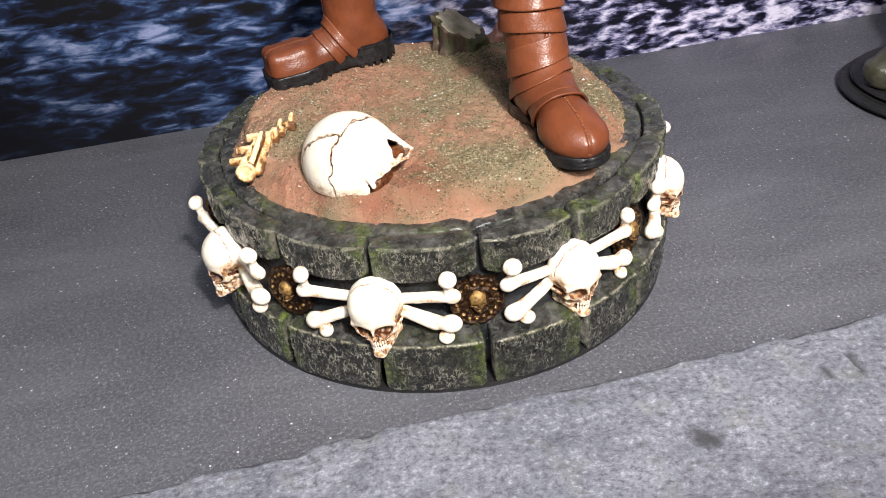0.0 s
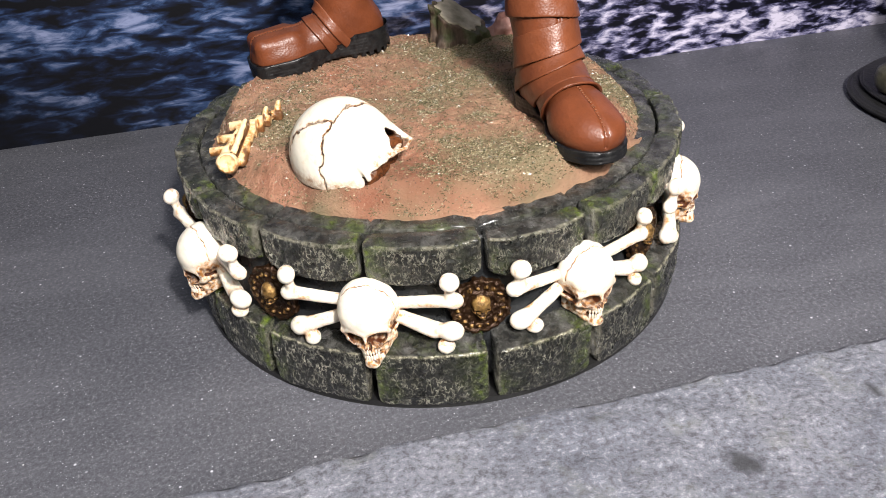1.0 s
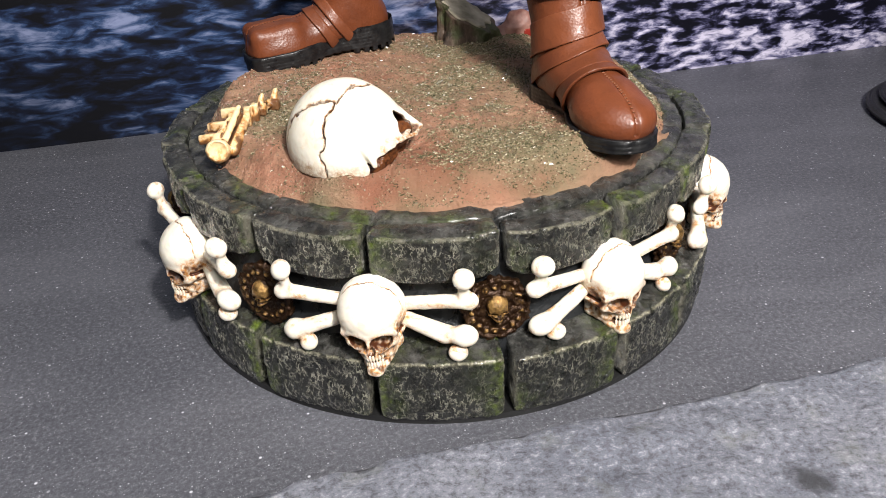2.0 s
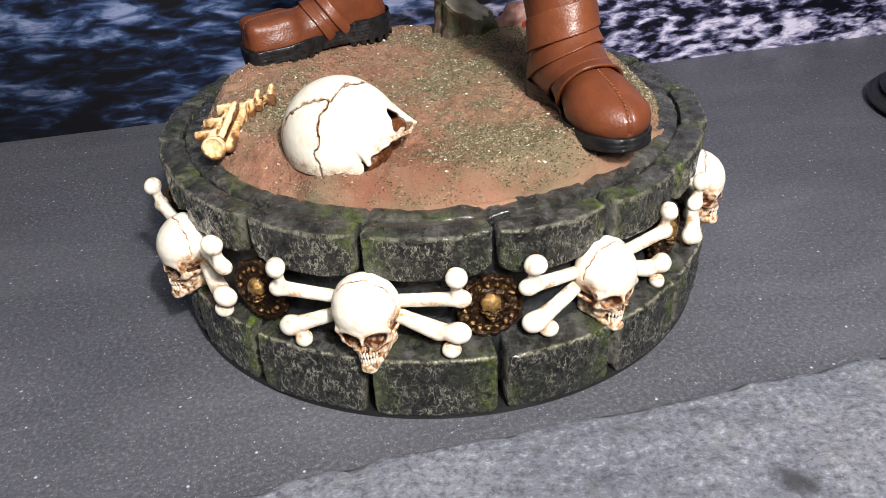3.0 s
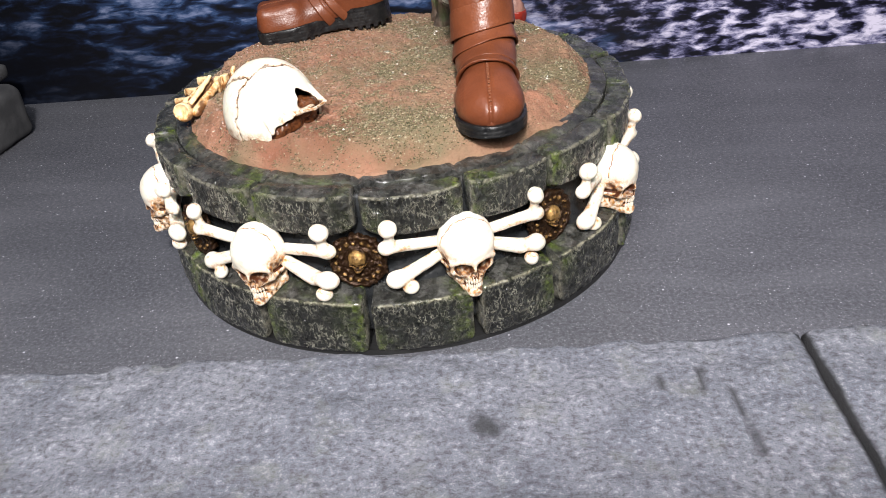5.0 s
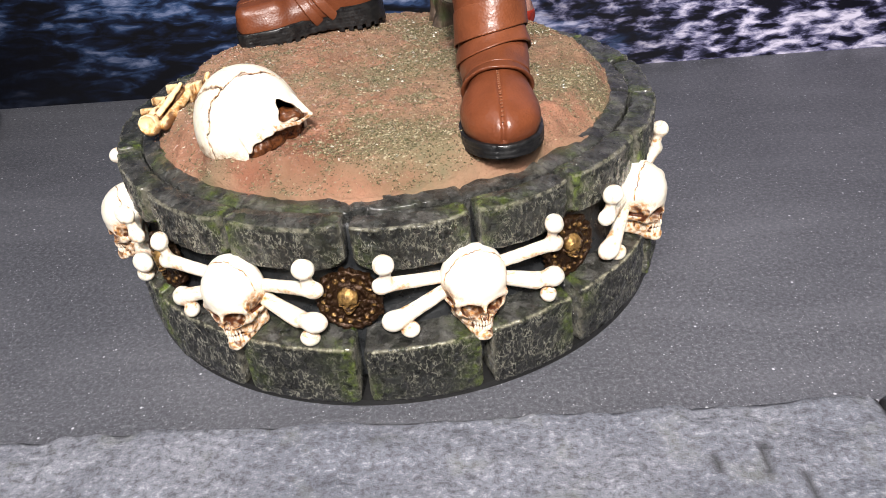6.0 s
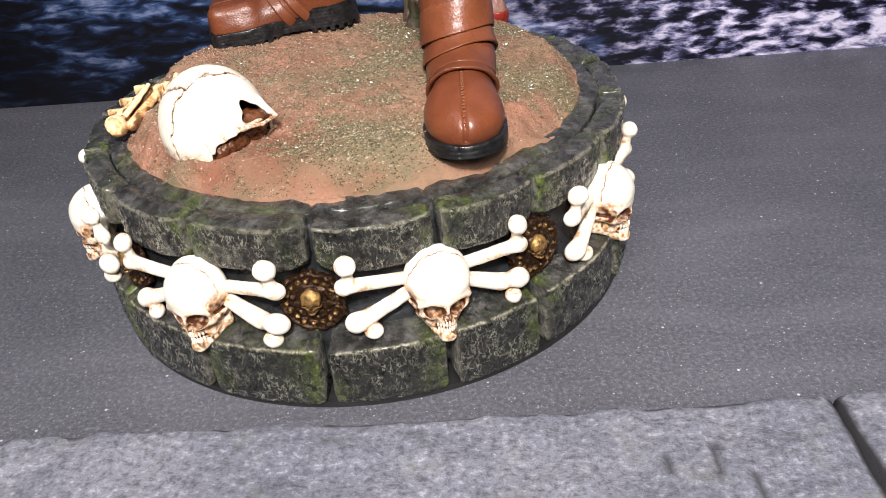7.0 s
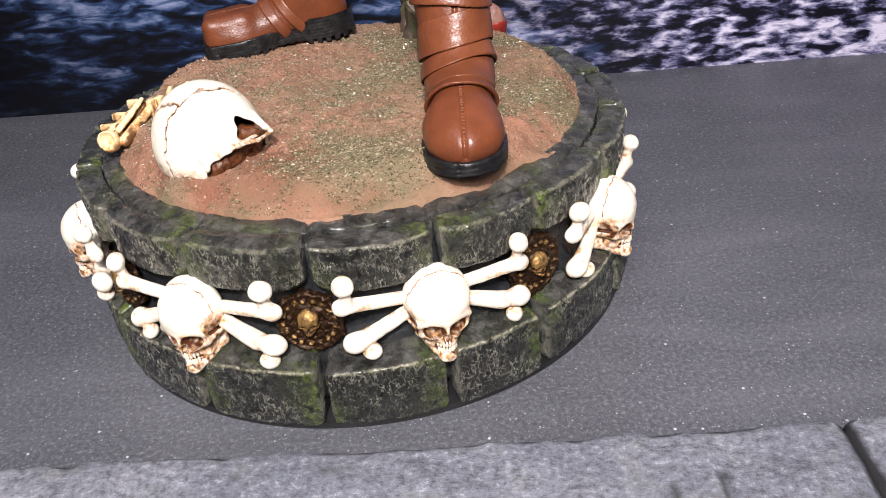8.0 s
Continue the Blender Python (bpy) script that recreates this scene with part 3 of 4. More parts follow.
    # soil
    rr, tt = np.append(np.arange(0.0005, 0.1066, 0.0009), 0.1067), np.linspace(0, 2 * math.pi, 641)[:-1]
    R, T = np.meshgrid(rr, tt, indexing="ij")
    wav = 1 + 0.022 * rough_noise(np.stack([np.cos(T), np.sin(T), 0 * T], -1).reshape(-1, 3), 5, 3, 3).reshape(R.shape) * (R / 0.1068) ** 4
    x, y = (R * wav * np.cos(T)).ravel(), (R * wav * np.sin(T)).ravel()
    z = soil_height(x, y)
    z[-len(tt):] = 0.0715
    n = len(tt)
    k, j = np.meshgrid(np.arange(len(rr) - 1), np.arange(n), indexing="ij")
    faces = np.stack([k * n + j, (k + 1) * n + j, (k + 1) * n + (j + 1) % n, k * n + (j + 1) % n], -1).reshape(-1, 4)
    me = smooth(mesh_of("soil", np.stack([x, y, z], -1), faces))
    mark(me, "moss", soil_moss(x, y))
    # darker ring round the sunk skull, spot before its opening, band along the rim
    mark(me, "browning", np.clip(0.65 * np.exp(-((np.hypot(x + 0.026, y + 0.071) - 0.026) / 0.007) ** 2) * np.clip(rough_noise(np.stack([x, y, z], -1), 70, 3, 57) + 0.55, 0, 1) + 1.2 * np.exp(-((x - 0.002) ** 2 + (y + 0.086) ** 2) / 0.00022) + 0.5 * np.exp(-((np.hypot(x, y) - 0.101) / 0.004) ** 2) * np.clip(rough_noise(np.stack([x, y, z], -1), 40, 2, 51) + 0.3, 0, 1), 0, 1))
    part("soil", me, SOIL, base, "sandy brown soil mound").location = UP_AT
    # loose scenic grit on the soil
    rng = np.random.RandomState(5)
    count = 140000
    r, t = 0.104 * np.sqrt(rng.rand(count)), rng.rand(count) * 2 * math.pi
    x, y = r * np.cos(t), r * np.sin(t)
    spots = hash_noise(np.stack([x, y, 0 * x], -1), 210, 91)
    spots = spots + 0.5 * hash_noise(np.stack([x, y, 0 * x], -1), 520, 93)
    keep = rng.rand(count) < np.clip(-0.20 + 1.15 * soil_moss(x, y) + 0.80 * spots, 0.08, 1)
    x, y = x[keep][:70000], y[keep][:70000]
    z = soil_height(x, y)
    tet = np.array([(1, 0, -0.4), (-0.6, 0.8, -0.4), (-0.5, -0.9, -0.4), (0.1, 0.1, 1.0)])
    m = len(x)
    size = 0.00016 + 0.00035 * rng.rand(m) ** 2.4
    turn = rng.rand(m) * 6.28
    pts = np.repeat(tet[None], m, 0) * (0.6 + 0.8 * rng.rand(m, 4, 3)) * size[:, None, None] * np.array([1.9, 0.7, 0.75])
    c, s = np.cos(turn)[:, None], np.sin(turn)[:, None]
    pts = np.stack([pts[..., 0] * c - pts[..., 1] * s, pts[..., 0] * s + pts[..., 1] * c, pts[..., 2]], -1) + np.stack([x, y, z + 0.0002], -1)[:, None]
    tri = np.array([(0, 1, 3), (1, 2, 3), (2, 0, 3), (0, 2, 1)])
    keep = rng.rand(count) < 0.17
    cx, cy = (r * np.cos(t))[keep], (r * np.sin(t))[keep]
    cz = soil_height(cx, cy)
    crumbs = np.repeat(tet[None], len(cx), 0) * (0.5 + 0.9 * rng.rand(len(cx), 4, 3)) * (0.00016 + 0.00040 * rng.rand(len(cx)) ** 3)[:, None, None]
    crumbs = crumbs + np.stack([cx, cy, cz + 0.0001], -1)[:, None]
    part("loose_soil", mesh_of("loose_soil", crumbs.reshape(-1, 3), (np.arange(len(cx))[:, None, None] * 4 + tri).reshape(-1, 3)), CRUMB, base, "fine crumbs of brown soil", "stuff").location = UP_AT
    part("grit", mesh_of("grit", pts.reshape(-1, 3), (np.arange(m)[:, None, None] * 4 + tri).reshape(-1, 3)), FLOCK, base, "loose olive and tan grit", "stuff").location = UP_AT


# ---- skulls, bones and medallions on the pedestal ----


def face_shape(p):
    """The face tapers to a narrow, long jaw."""
    low = np.clip((1.0 - p[:, 2]) / 8.0, 0, 1)
    return np.stack([np.abs(p[:, 0]) * (1 + 0.21 * low), p[:, 1], np.where(p[:, 2] < 0, p[:, 2] * 0.985, p[:, 2])], -1)


def skull_field(p):
    """A skull in millimetres: x to its side, y ahead, z up, about the height of its cheekbones."""
    q = face_shape(p)
    back = np.stack([q[:, 0], np.where(q[:, 1] < -1, 1.7 * (q[:, 1] + 1) - 1, q[:, 1]), q[:, 2]], -1)
    f = blob(back, (0, -1.0, 6.0), (12.2, 12.2, 12.0))
    f = join(f, blob(q, (0, 4.0, 4.5), (10.6, 7.8, 8.5)), 4.0)
    f = carve(f, blob(q, (15.0, 6.0, 1.5), (4.2, 6.0, 6.5)), 2.0)
    f = join(f, rod(q, (2.0, 10.2, 1.0), (9.0, 7.9, 0.8), 1.5, 1.4), 1.6)
    f = join(f, blob(q, (0, 5.2, -7.0), (5.6, 6.4, 6.0)), 2.5)
    f = join(f, rod(q, (4.2, 9.8, -5.6), (9.2, 6.2, -4.2), 1.4, 1.7), 1.4)
    f = join(f, rod(q, (9.2, 6.2, -4.2), (11.6, -3.0, -2.6), 1.5, 1.2), 1.0)
    f = join(f, rod(q, (9.3, 6.4, -4.0), (9.3, 7.8, 0.2), 1.2, 1.2), 1.0)
    f = join(f, rod(q, (0, 10.6, 0.0), (0, 11.4, -3.4), 1.3, 1.0), 1.2)
    jaw = blob(q, (0, 6.0, -14.0), (4.7, 5.4, 3.2))
    jaw = join(jaw, rod(q, (4.2, 5.4, -13.4), (8.0, -2.2, -10.0), 1.7, 2.0), 1.6)
    jaw = join(jaw, rod(q, (8.0, -2.2, -10.0), (9.4, -3.0, -3.0), 2.0, 1.6), 1.5)
    jaw = join(jaw, blob(q, (0, 9.4, -15.2), (3.6, 2.2, 2.0)), 1.4)
    f = join(f, jaw, 0.9)
    f = join(f, blob(q, (4.6, 2.0, -8.0), (4.2, 6.0, 5.2)), 1.2)
    f = carve(f, blob(q, (4.9, 11.0, -2.7), (4.1, 7.4, 3.3)), 0.5)
    f = carve(f, blob(q, (0.6, 12.0, -6.3), (1.3, 3.6, 2.2)), 0.5)
    f = carve(f, blob(q, (8.0, 8.2, -9.0), (2.3, 4.2, 2.3)), 1.0)
    f = carve(f, box(q, (0, 10.5, -10.4), (4.6, 3.4, 0.45), 0.3), 0.5)
    f = f + 0.22 * np.clip(np.sin(p[:, 0] * 4.2), 0, 1) * (p[:, 1] > 6) * np.exp(-(((p[:, 2] + 8.6) / 2.4) ** 2))
    f = f + 0.40 * np.exp(-((seam_gap(p) / 0.22) ** 2)) * (p[:, 2] > 6)
    return f + 0.10 * hash_noise(p, 0.55, 3) + 0.20 * hash_noise(p, 0.9, 4) * np.clip((-2 - p[:, 2]) / 3, 0, 1)


def seam_gap(p):
    return np.abs(p[:, 1] - 2.6 - 0.30 * np.sin(p[:, 0] * 0.9) - 0.16 * np.sin(p[:, 0] * 3.3 + 1))


def skull_wash_shade(v):
    q = face_shape(v)
    near = lambda d, k: np.exp(-np.clip(d + 0.3, 0, None) / k)  # noqa: E731
    # sockets and nose: red-brown wash with the shade under the brow painted in
    w = np.maximum(1.15 * near(blob(q, (4.9, 11.0, -2.7), (4.1, 7.2, 3.2)), 1.0), near(blob(q, (0.5, 12.0, -6.3), (1.4, 3.4, 2.3)), 0.9))
    w = np.maximum(w, 0.62 * near(blob(q, (8.2, 7.8, -9.3), (2.9, 5.2, 3.2)), 1.6))
    w = np.maximum(w, 0.90 * near(blob(q, (14.0, 5.5, 0.0), (4.6, 6.2, 5.5)), 1.9) * (0.75 + 0.4 * hash_noise(v, 0.7, 6)))
    w = np.maximum(w, 0.50 * np.clip(1 - np.abs(v[:, 2] + 10.3) / 4.2, 0, 1) * (v[:, 1] > 2))
    w = np.maximum(w, 0.75 * np.clip((-v[:, 2] - 2.0) / 4.0, 0, 1) * (0.62 + 0.6 * hash_noise(v, 0.9, 8)))
    w = np.maximum(w, 0.45 * np.clip(rough_noise(v, 0.30, 3, 61) * 1.6 + 0.1, 0, 1) * np.clip((np.abs(v[:, 0]) - 6.5) / 2, 0, 1) * np.clip((9 - v[:, 2]) / 6, 0, 1))
    return np.maximum(w, np.clip(0.85 + 0.5 * hash_noise(v, 0.35, 77), 0.45, 1) * np.exp(-((seam_gap(v) / 0.30) ** 2)) * (v[:, 2] > 6))


def bent(p):
    """The bones follow the round band: their ends lie back and a little lower."""
    bow = p[:, 0] ** 2
    return p + np.stack([0 * bow, 0.0031 * bow, 0.0020 * bow], -1)


def upper_bone(p, side):
    p = bent(p)
    f = rod(p, (side * 4, -4, 4.6), (side * 29.5, 1.2, 11.0), 2.4, 2.6)
    f = join(f, blob(p, (side * 33.6, 1.8, 11.6), (3.5, 3.2, 3.3)), 2.2)
    f = join(f, rod(p, (side * 32.0, 2.0, 14.5), (side * 32.2, 2.8, 18.5), 2.0, 2.0), 1.4)
    f = join(f, blob(p, (side * 32.4, 3.4, 21.2), (3.8, 3.8, 3.8)), 0.7)
    return f + 0.12 * hash_noise(p, 0.5, 6)


def lower_bone(p, side):
    """One end has its small knuckle set inwards, the other is broader with the knuckle below."""
    p = bent(p)
    big, small = ((31.0, 1.6, -5.2), (25.6, 2.6, -9.8)) if side > 0 else ((32.4, 3.0, -2.4), (29.8, 3.2, -9.8))
    f = rod(p, (side * 5, -3, 2.0), (side * 25, 1.0, -3.6), 2.4, 2.9 if side > 0 else 3.5)
    f = join(f, blob(p, (side * big[0], big[1], big[2]), (4.6, 4.0, 4.0)), 4.0)
    f = join(f, blob(p, (side * small[0], small[1], small[2]), (3.5, 3.4, 3.1)), 1.2)
    f = carve(f, rod(p, (side * (small[0] - 2), 5.4, small[2] + 3.2), (side * (small[0] + 4), 6.2, small[2] + 2.6), 0.6), 0.7)
    return f + 0.12 * hash_noise(p, 0.5, 7)


def bone_mesh(name, field, low, high):
    me, v = body(name, field, low, high, 0.55)
    x, z = np.abs(v[:, 0]), v[:, 2]
    crease = np.where(z > 0, np.exp(-((x - 30.5) ** 2 + (z - 14.2) ** 2) / 5.0), np.exp(-((x - 26.5) ** 2 + (z + 7.6) ** 2) / 9.0))
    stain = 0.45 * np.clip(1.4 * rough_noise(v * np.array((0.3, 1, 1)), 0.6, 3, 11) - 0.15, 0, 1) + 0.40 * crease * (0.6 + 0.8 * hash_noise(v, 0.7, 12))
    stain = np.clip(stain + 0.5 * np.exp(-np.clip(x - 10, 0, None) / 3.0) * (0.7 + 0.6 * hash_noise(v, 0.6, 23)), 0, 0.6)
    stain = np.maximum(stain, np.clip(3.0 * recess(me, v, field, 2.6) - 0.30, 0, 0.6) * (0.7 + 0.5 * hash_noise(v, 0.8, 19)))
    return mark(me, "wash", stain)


def teeth_mesh():
    bm = bmesh.new()
    for z, size in ((-9.0, 1.0), (-11.9, 0.92)):
        for k in range(8):
            a = math.radians(-58 + 116 * k / 7)
            m = Matrix.Translation((3.8 * size * math.sin(a) * 0.001, (5.9 + 5.0 * size * math.cos(a)) * 0.001, z / 0.985 * 0.001)) @ Matrix.Rotation(-a, 4, "Z") @ Matrix.Diagonal((0.00052, 0.00060, 0.00145, 1))
            bmesh.ops.create_icosphere(bm, subdivisions=2, radius=1, matrix=m)
    me = bpy.data.meshes.new("teeth")
    bm.to_mesh(me)
    bm.free()
    return mark(smooth(me), "wash", [0.20] * len(me.vertices))


def ornament_pose(angle, radius, z, lean=0.0):
    a = math.radians(angle)
    return Matrix.Translation((radius * math.cos(a), radius * math.sin(a), z)) @ Matrix.Rotation(a - math.pi / 2, 4, "Z") @ Matrix.Rotation(math.radians(lean), 4, "X")


def skulls():
    ob = thing("skull_ornament", Matrix(), "ivory skull over crossed bones on the pedestal's dark band", "skull ornament", "skulls round the pedestal")
    me, v = body("skull", skull_field, (-14.5, -19, -20.5), (14.5, 14, 21.5), 0.37)
    fold = np.clip(2.4 * recess(me, v, skull_field, 1.6) - 0.30, 0, 0.85)
    skull = part("skull", mark(me, "wash", np.maximum(skull_wash_shade(v), fold)), BONE, ob, "brown-washed ivory skull")
    part("teeth", teeth_mesh(), BONE, skull, "small worn teeth")
    for side in (-1, 1):
        lo, hi = (-39, -9, 1), (-2, 8, 26)
        lo2, hi2 = (-39, -9, -17), (-2, 8, 8)
        if side > 0:
            lo, hi, lo2, hi2 = (2, -9, 1), (39, 8, 26), (2, -9, -17), (38, 8, 8)
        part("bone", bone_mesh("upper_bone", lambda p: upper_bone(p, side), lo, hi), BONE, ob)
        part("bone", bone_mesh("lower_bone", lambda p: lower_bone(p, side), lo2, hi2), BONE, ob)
    rng = random.Random(3)
    for k, a in enumerate(SKULLS):
        m = ornament_pose(a, (0.1225, 0.1237, 0.1225, 0.1245)[k] if k < 4 else 0.1225, 0.0440, rng.uniform(-2, 2))
        twin = copy_thing(ob, m) if k else ob
        twin.matrix_world = m
        if k == 1:
            for child in twin.children:
                if child.name.startswith("skull"):
                    child.matrix_basis = Matrix.Rotation(math.radians(5), 4, "Y")


def medal_field(p):
    r = np.hypot(p[:, 0], p[:, 2])
    a = np.arctan2(p[:, 2], p[:, 0])
    edge = 12.4 + 0.5 * np.sin(a * 9 + 0.6) + 0.25 * np.sin(a * 23)
    f = np.maximum(r - edge, np.abs(p[:, 1]) - 1.5)
    ring = lambda rad, w: np.sqrt((r - rad) ** 2 + (p[:, 1] - 1.4) ** 2) - w  # noqa: E731
    f = join(f, ring(11.6, 0.75), 0.5)
    f = join(f, ring(6.9, 0.5), 0.5)
    n = 17
    b = (a + math.pi / n) % (2 * math.pi / n) - math.pi / n
    bead = np.sqrt((r * np.cos(b) - 9.3) ** 2 + (r * np.sin(b)) ** 2 + (p[:, 1] - 1.7) ** 2) - 0.85 - 0.25 * np.sin(a * 5 + 1)
    f = join(f, bead, 0.4)
    face = p / 0.33
    face = np.stack([face[:, 0] * np.where(face[:, 2] < 0, 0.85, 1.0), face[:, 1] - 5.0, np.where(face[:, 2] < 1.5, 1.35, 1.0) * (face[:, 2] - 1.5)], -1)
    f = f + 0.55 * rough_noise(p, 0.62, 2, 9) * np.clip((r - 3.6) / 1.5, 0.3, 1)
    return join(f, skull_field(face) * 0.33, 0.25)


def medals():
    me, v = body("medallion", medal_field, (-14, -2.4, -14), (14, 7.5, 14), 0.36)
    r = np.hypot(v[:, 0], v[:, 2])
    b = (np.arctan2(v[:, 2], v[:, 0]) + math.pi / 17) % (2 * math.pi / 17) - math.pi / 17
    bead = np.sqrt((r * np.cos(b) - 9.3) ** 2 + (r * np.sin(b)) ** 2)
    wash = np.clip((3.4 - v[:, 1]) / 1.2, 0.1, 0.95) * np.clip(bead - 0.2, 0.2, 1)
    wash = np.maximum(wash, np.clip(2.2 * recess(me, v, medal_field, 0.9) - 0.2, 0, 0.95))
    ob = part("medallion", mark(me, "wash", wash), BRONZE, None, "antique gold medallion with a small skull relief")
    tagged(ob, category="medallion", group="medallions round the pedestal")
    for k, a in enumerate(MEDALS):
        m = ornament_pose(a, 0.1200, 0.0450, 1.0)
        if k:
            copy_thing(ob, m)
        else:
            ob.matrix_world = m


# ---- on the soil ----


def wedge(p):
    """The forehead slopes straight down to the brow."""
    t = np.clip(p[:, 1] / 31.0, 0, 1.2)
    return np.stack([p[:, 0], np.where(p[:, 1] > 0, 27.5 * t ** 0.80, p[:, 1]), p[:, 2]], -1)


def cap_field(p):
    """The broken skull cap, its brow ahead along y."""
    p = p * np.stack([1 + 0 * p[:, 0], np.where(p[:, 1] > 0, 1.12, 1.0), 1 + 0 * p[:, 0]], -1)
    outer = blob(wedge(p), (0, 0, 0), (20.6, 27.5, 25.5))
    inner = blob(wedge(p), (0, 0.0, -1.0), (18.4, 25.2, 23.0))
    f = carve(outer, inner, 0.6)
    f = np.maximum(f, p[:, 1] + 0.05 * p[:, 0] - 30.0)
    x, z = p[:, 0] + 0.7 * hash_noise(p, 0.35, 26), p[:, 2] + 0.6 * hash_noise(p, 0.4, 27)
    gap = np.maximum(np.maximum(0.862 * (x - 2.4) + 0.506 * (z - 8.4), -0.577 * (x + 11.8) + 0.816 * (z - 8.8)), 7.4 - z)
    f = carve(f, np.maximum(gap, 16 - p[:, 1]), 0.6)
    under = np.maximum(np.maximum(z - 6.0 + 0.52 * np.clip(x - 3, 0, None), np.abs(x + 1.8) - 15.0), 17.5 - p[:, 1])
    f = carve(f, under, 0.6)
    f = join(f, rod(p, (12.0, 17.0, 9.0), (14.3, 25.2, 0.2), 2.0, 1.0), 2.2)
    f = join(f, rod(p, (-11.0, 18.0, 11.5), (-12.6, 28.0, 7.0), 1.7, 0.9), 2.0)
    f = join(f, rod(p, (2.4, 20.0, 12.0), (2.2, 29.0, 7.0), 2.2, 1.2), 2.0)
    f = join(f, rod(p, (-12.6, 28.0, 7.0), (-5.0, 31.0, 6.6), 0.8, 0.8), 0.8)
    f = join(f, rod(p, (-5.0, 31.0, 6.6), (2.2, 29.0, 6.8), 0.8, 0.9), 0.8)
    return np.maximum(f, -p[:, 2] - 7)


def crack_wave(p):
    return 1.7 * hash_noise(p, 0.22, 21) + 0.45 * hash_noise(p, 0.6, 22)


def broken_skull():
    ob = thing("broken_skull", pose(-0.0300, -0.0712, 0.0910, 0, -2, -121) @ Matrix.Diagonal((1.03, 0.945, 0.975, 1)), "cracked ivory skull half sunk in the soil", "skull")
    across = lambda p: p[:, 1] - 6.4 - crack_wave(p) + 0.18 * p[:, 0]  # noqa: E731
    along_top = lambda p: p[:, 0] - 12.0 - crack_wave(p) + 0.1 * p[:, 1]  # noqa: E731
    pieces = (
        ("forehead", lambda p: np.maximum(cap_field(p), 0.35 - across(p))),
        ("side_plate", lambda p: np.maximum(np.maximum(cap_field(p), across(p) + 0.35), along_top(p) + 0.25)),
        ("side_plate", lambda p: np.maximum(np.maximum(cap_field(p), across(p) + 0.35), 0.25 - along_top(p))),
    )
    for name, field in pieces:
        me, v = body(name, field, (-24, -30, -8), (24, 31, 28), 0.55, jitter=((0.10, 0.10, 2), (0.05, 0.5, 3)))
        deep = -blob(wedge(v * np.stack([1 + 0 * v[:, 0], np.where(v[:, 1] > 0, 1.12, 1.0), 1 + 0 * v[:, 0]], -1)), (0, 0, 0), (20.6, 27.5, 25.5))
        wash = np.clip((deep - 0.55) / 1.0, 0, 1)
        wash = np.maximum(wash, 0.85 * np.exp(-np.abs(np.abs(across(v)) - 0.35) / 0.40))
        wash = np.maximum(wash, 0.85 * np.exp(-np.abs(np.abs(along_top(v)) - 0.25) / 0.36) * (v[:, 1] < 5) * (v[:, 2] > 2))
        wash = np.maximum(wash, np.clip((v[:, 1] - 21 - 0.6 * np.clip(v[:, 2] - 1, 0, 30)) / 9, 0, 0.35))
        wash = np.maximum(wash, 0.55 * np.clip((v[:, 1] - 20.5) / 3.0, 0, 1) * np.clip((10.5 - v[:, 2]) / 3.0, 0, 1) * (0.8 + 0.4 * hash_noise(v, 0.5, 29)))
        wash = np.maximum(wash, 0.55 * (v[:, 0] < 2) * np.clip((v[:, 1] - 24.0) / 1.5, 0, 1) * (v[:, 2] < 7.5))
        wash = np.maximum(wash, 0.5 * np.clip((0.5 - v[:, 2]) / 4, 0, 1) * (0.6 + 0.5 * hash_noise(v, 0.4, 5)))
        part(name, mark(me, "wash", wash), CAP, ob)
    inside = lambda p: join(join(join(blob(p, (0, 12, 0), (15, 7, 7)), blob(p, (-6.5, 17.0, 1.0), (6.0, 3.4, 5.0)), 2), rod(p, (-3, 15, 2), (-2, 20, -2), 2.4, 1.6), 2), rod(p, (9, 12, 1), (11, 19, -3), 2.2, 1.4), 2)  # noqa: E731
    inner = lambda p: join(join(inside(p), blob(p, (-4.5, 18.5, 5.0), (7.5, 5.0, 5.5)), 2), blob(p, (5.0, 19.0, -1.0), (7.0, 4.0, 4.5)), 2)  # noqa: E731
    me, v = body("inner_bone", inner, (-17, 3, -8), (17, 27, 13), 0.7, jitter=((1.3, 0.2, 9), (0.4, 0.7, 4)))
    part("inner_bone", mark(me, "wash", np.clip(0.80 + 0.45 * rough_noise(v, 0.4, 2, 7), 0.45, 1)), INNER, ob, "dark brown broken bone inside")


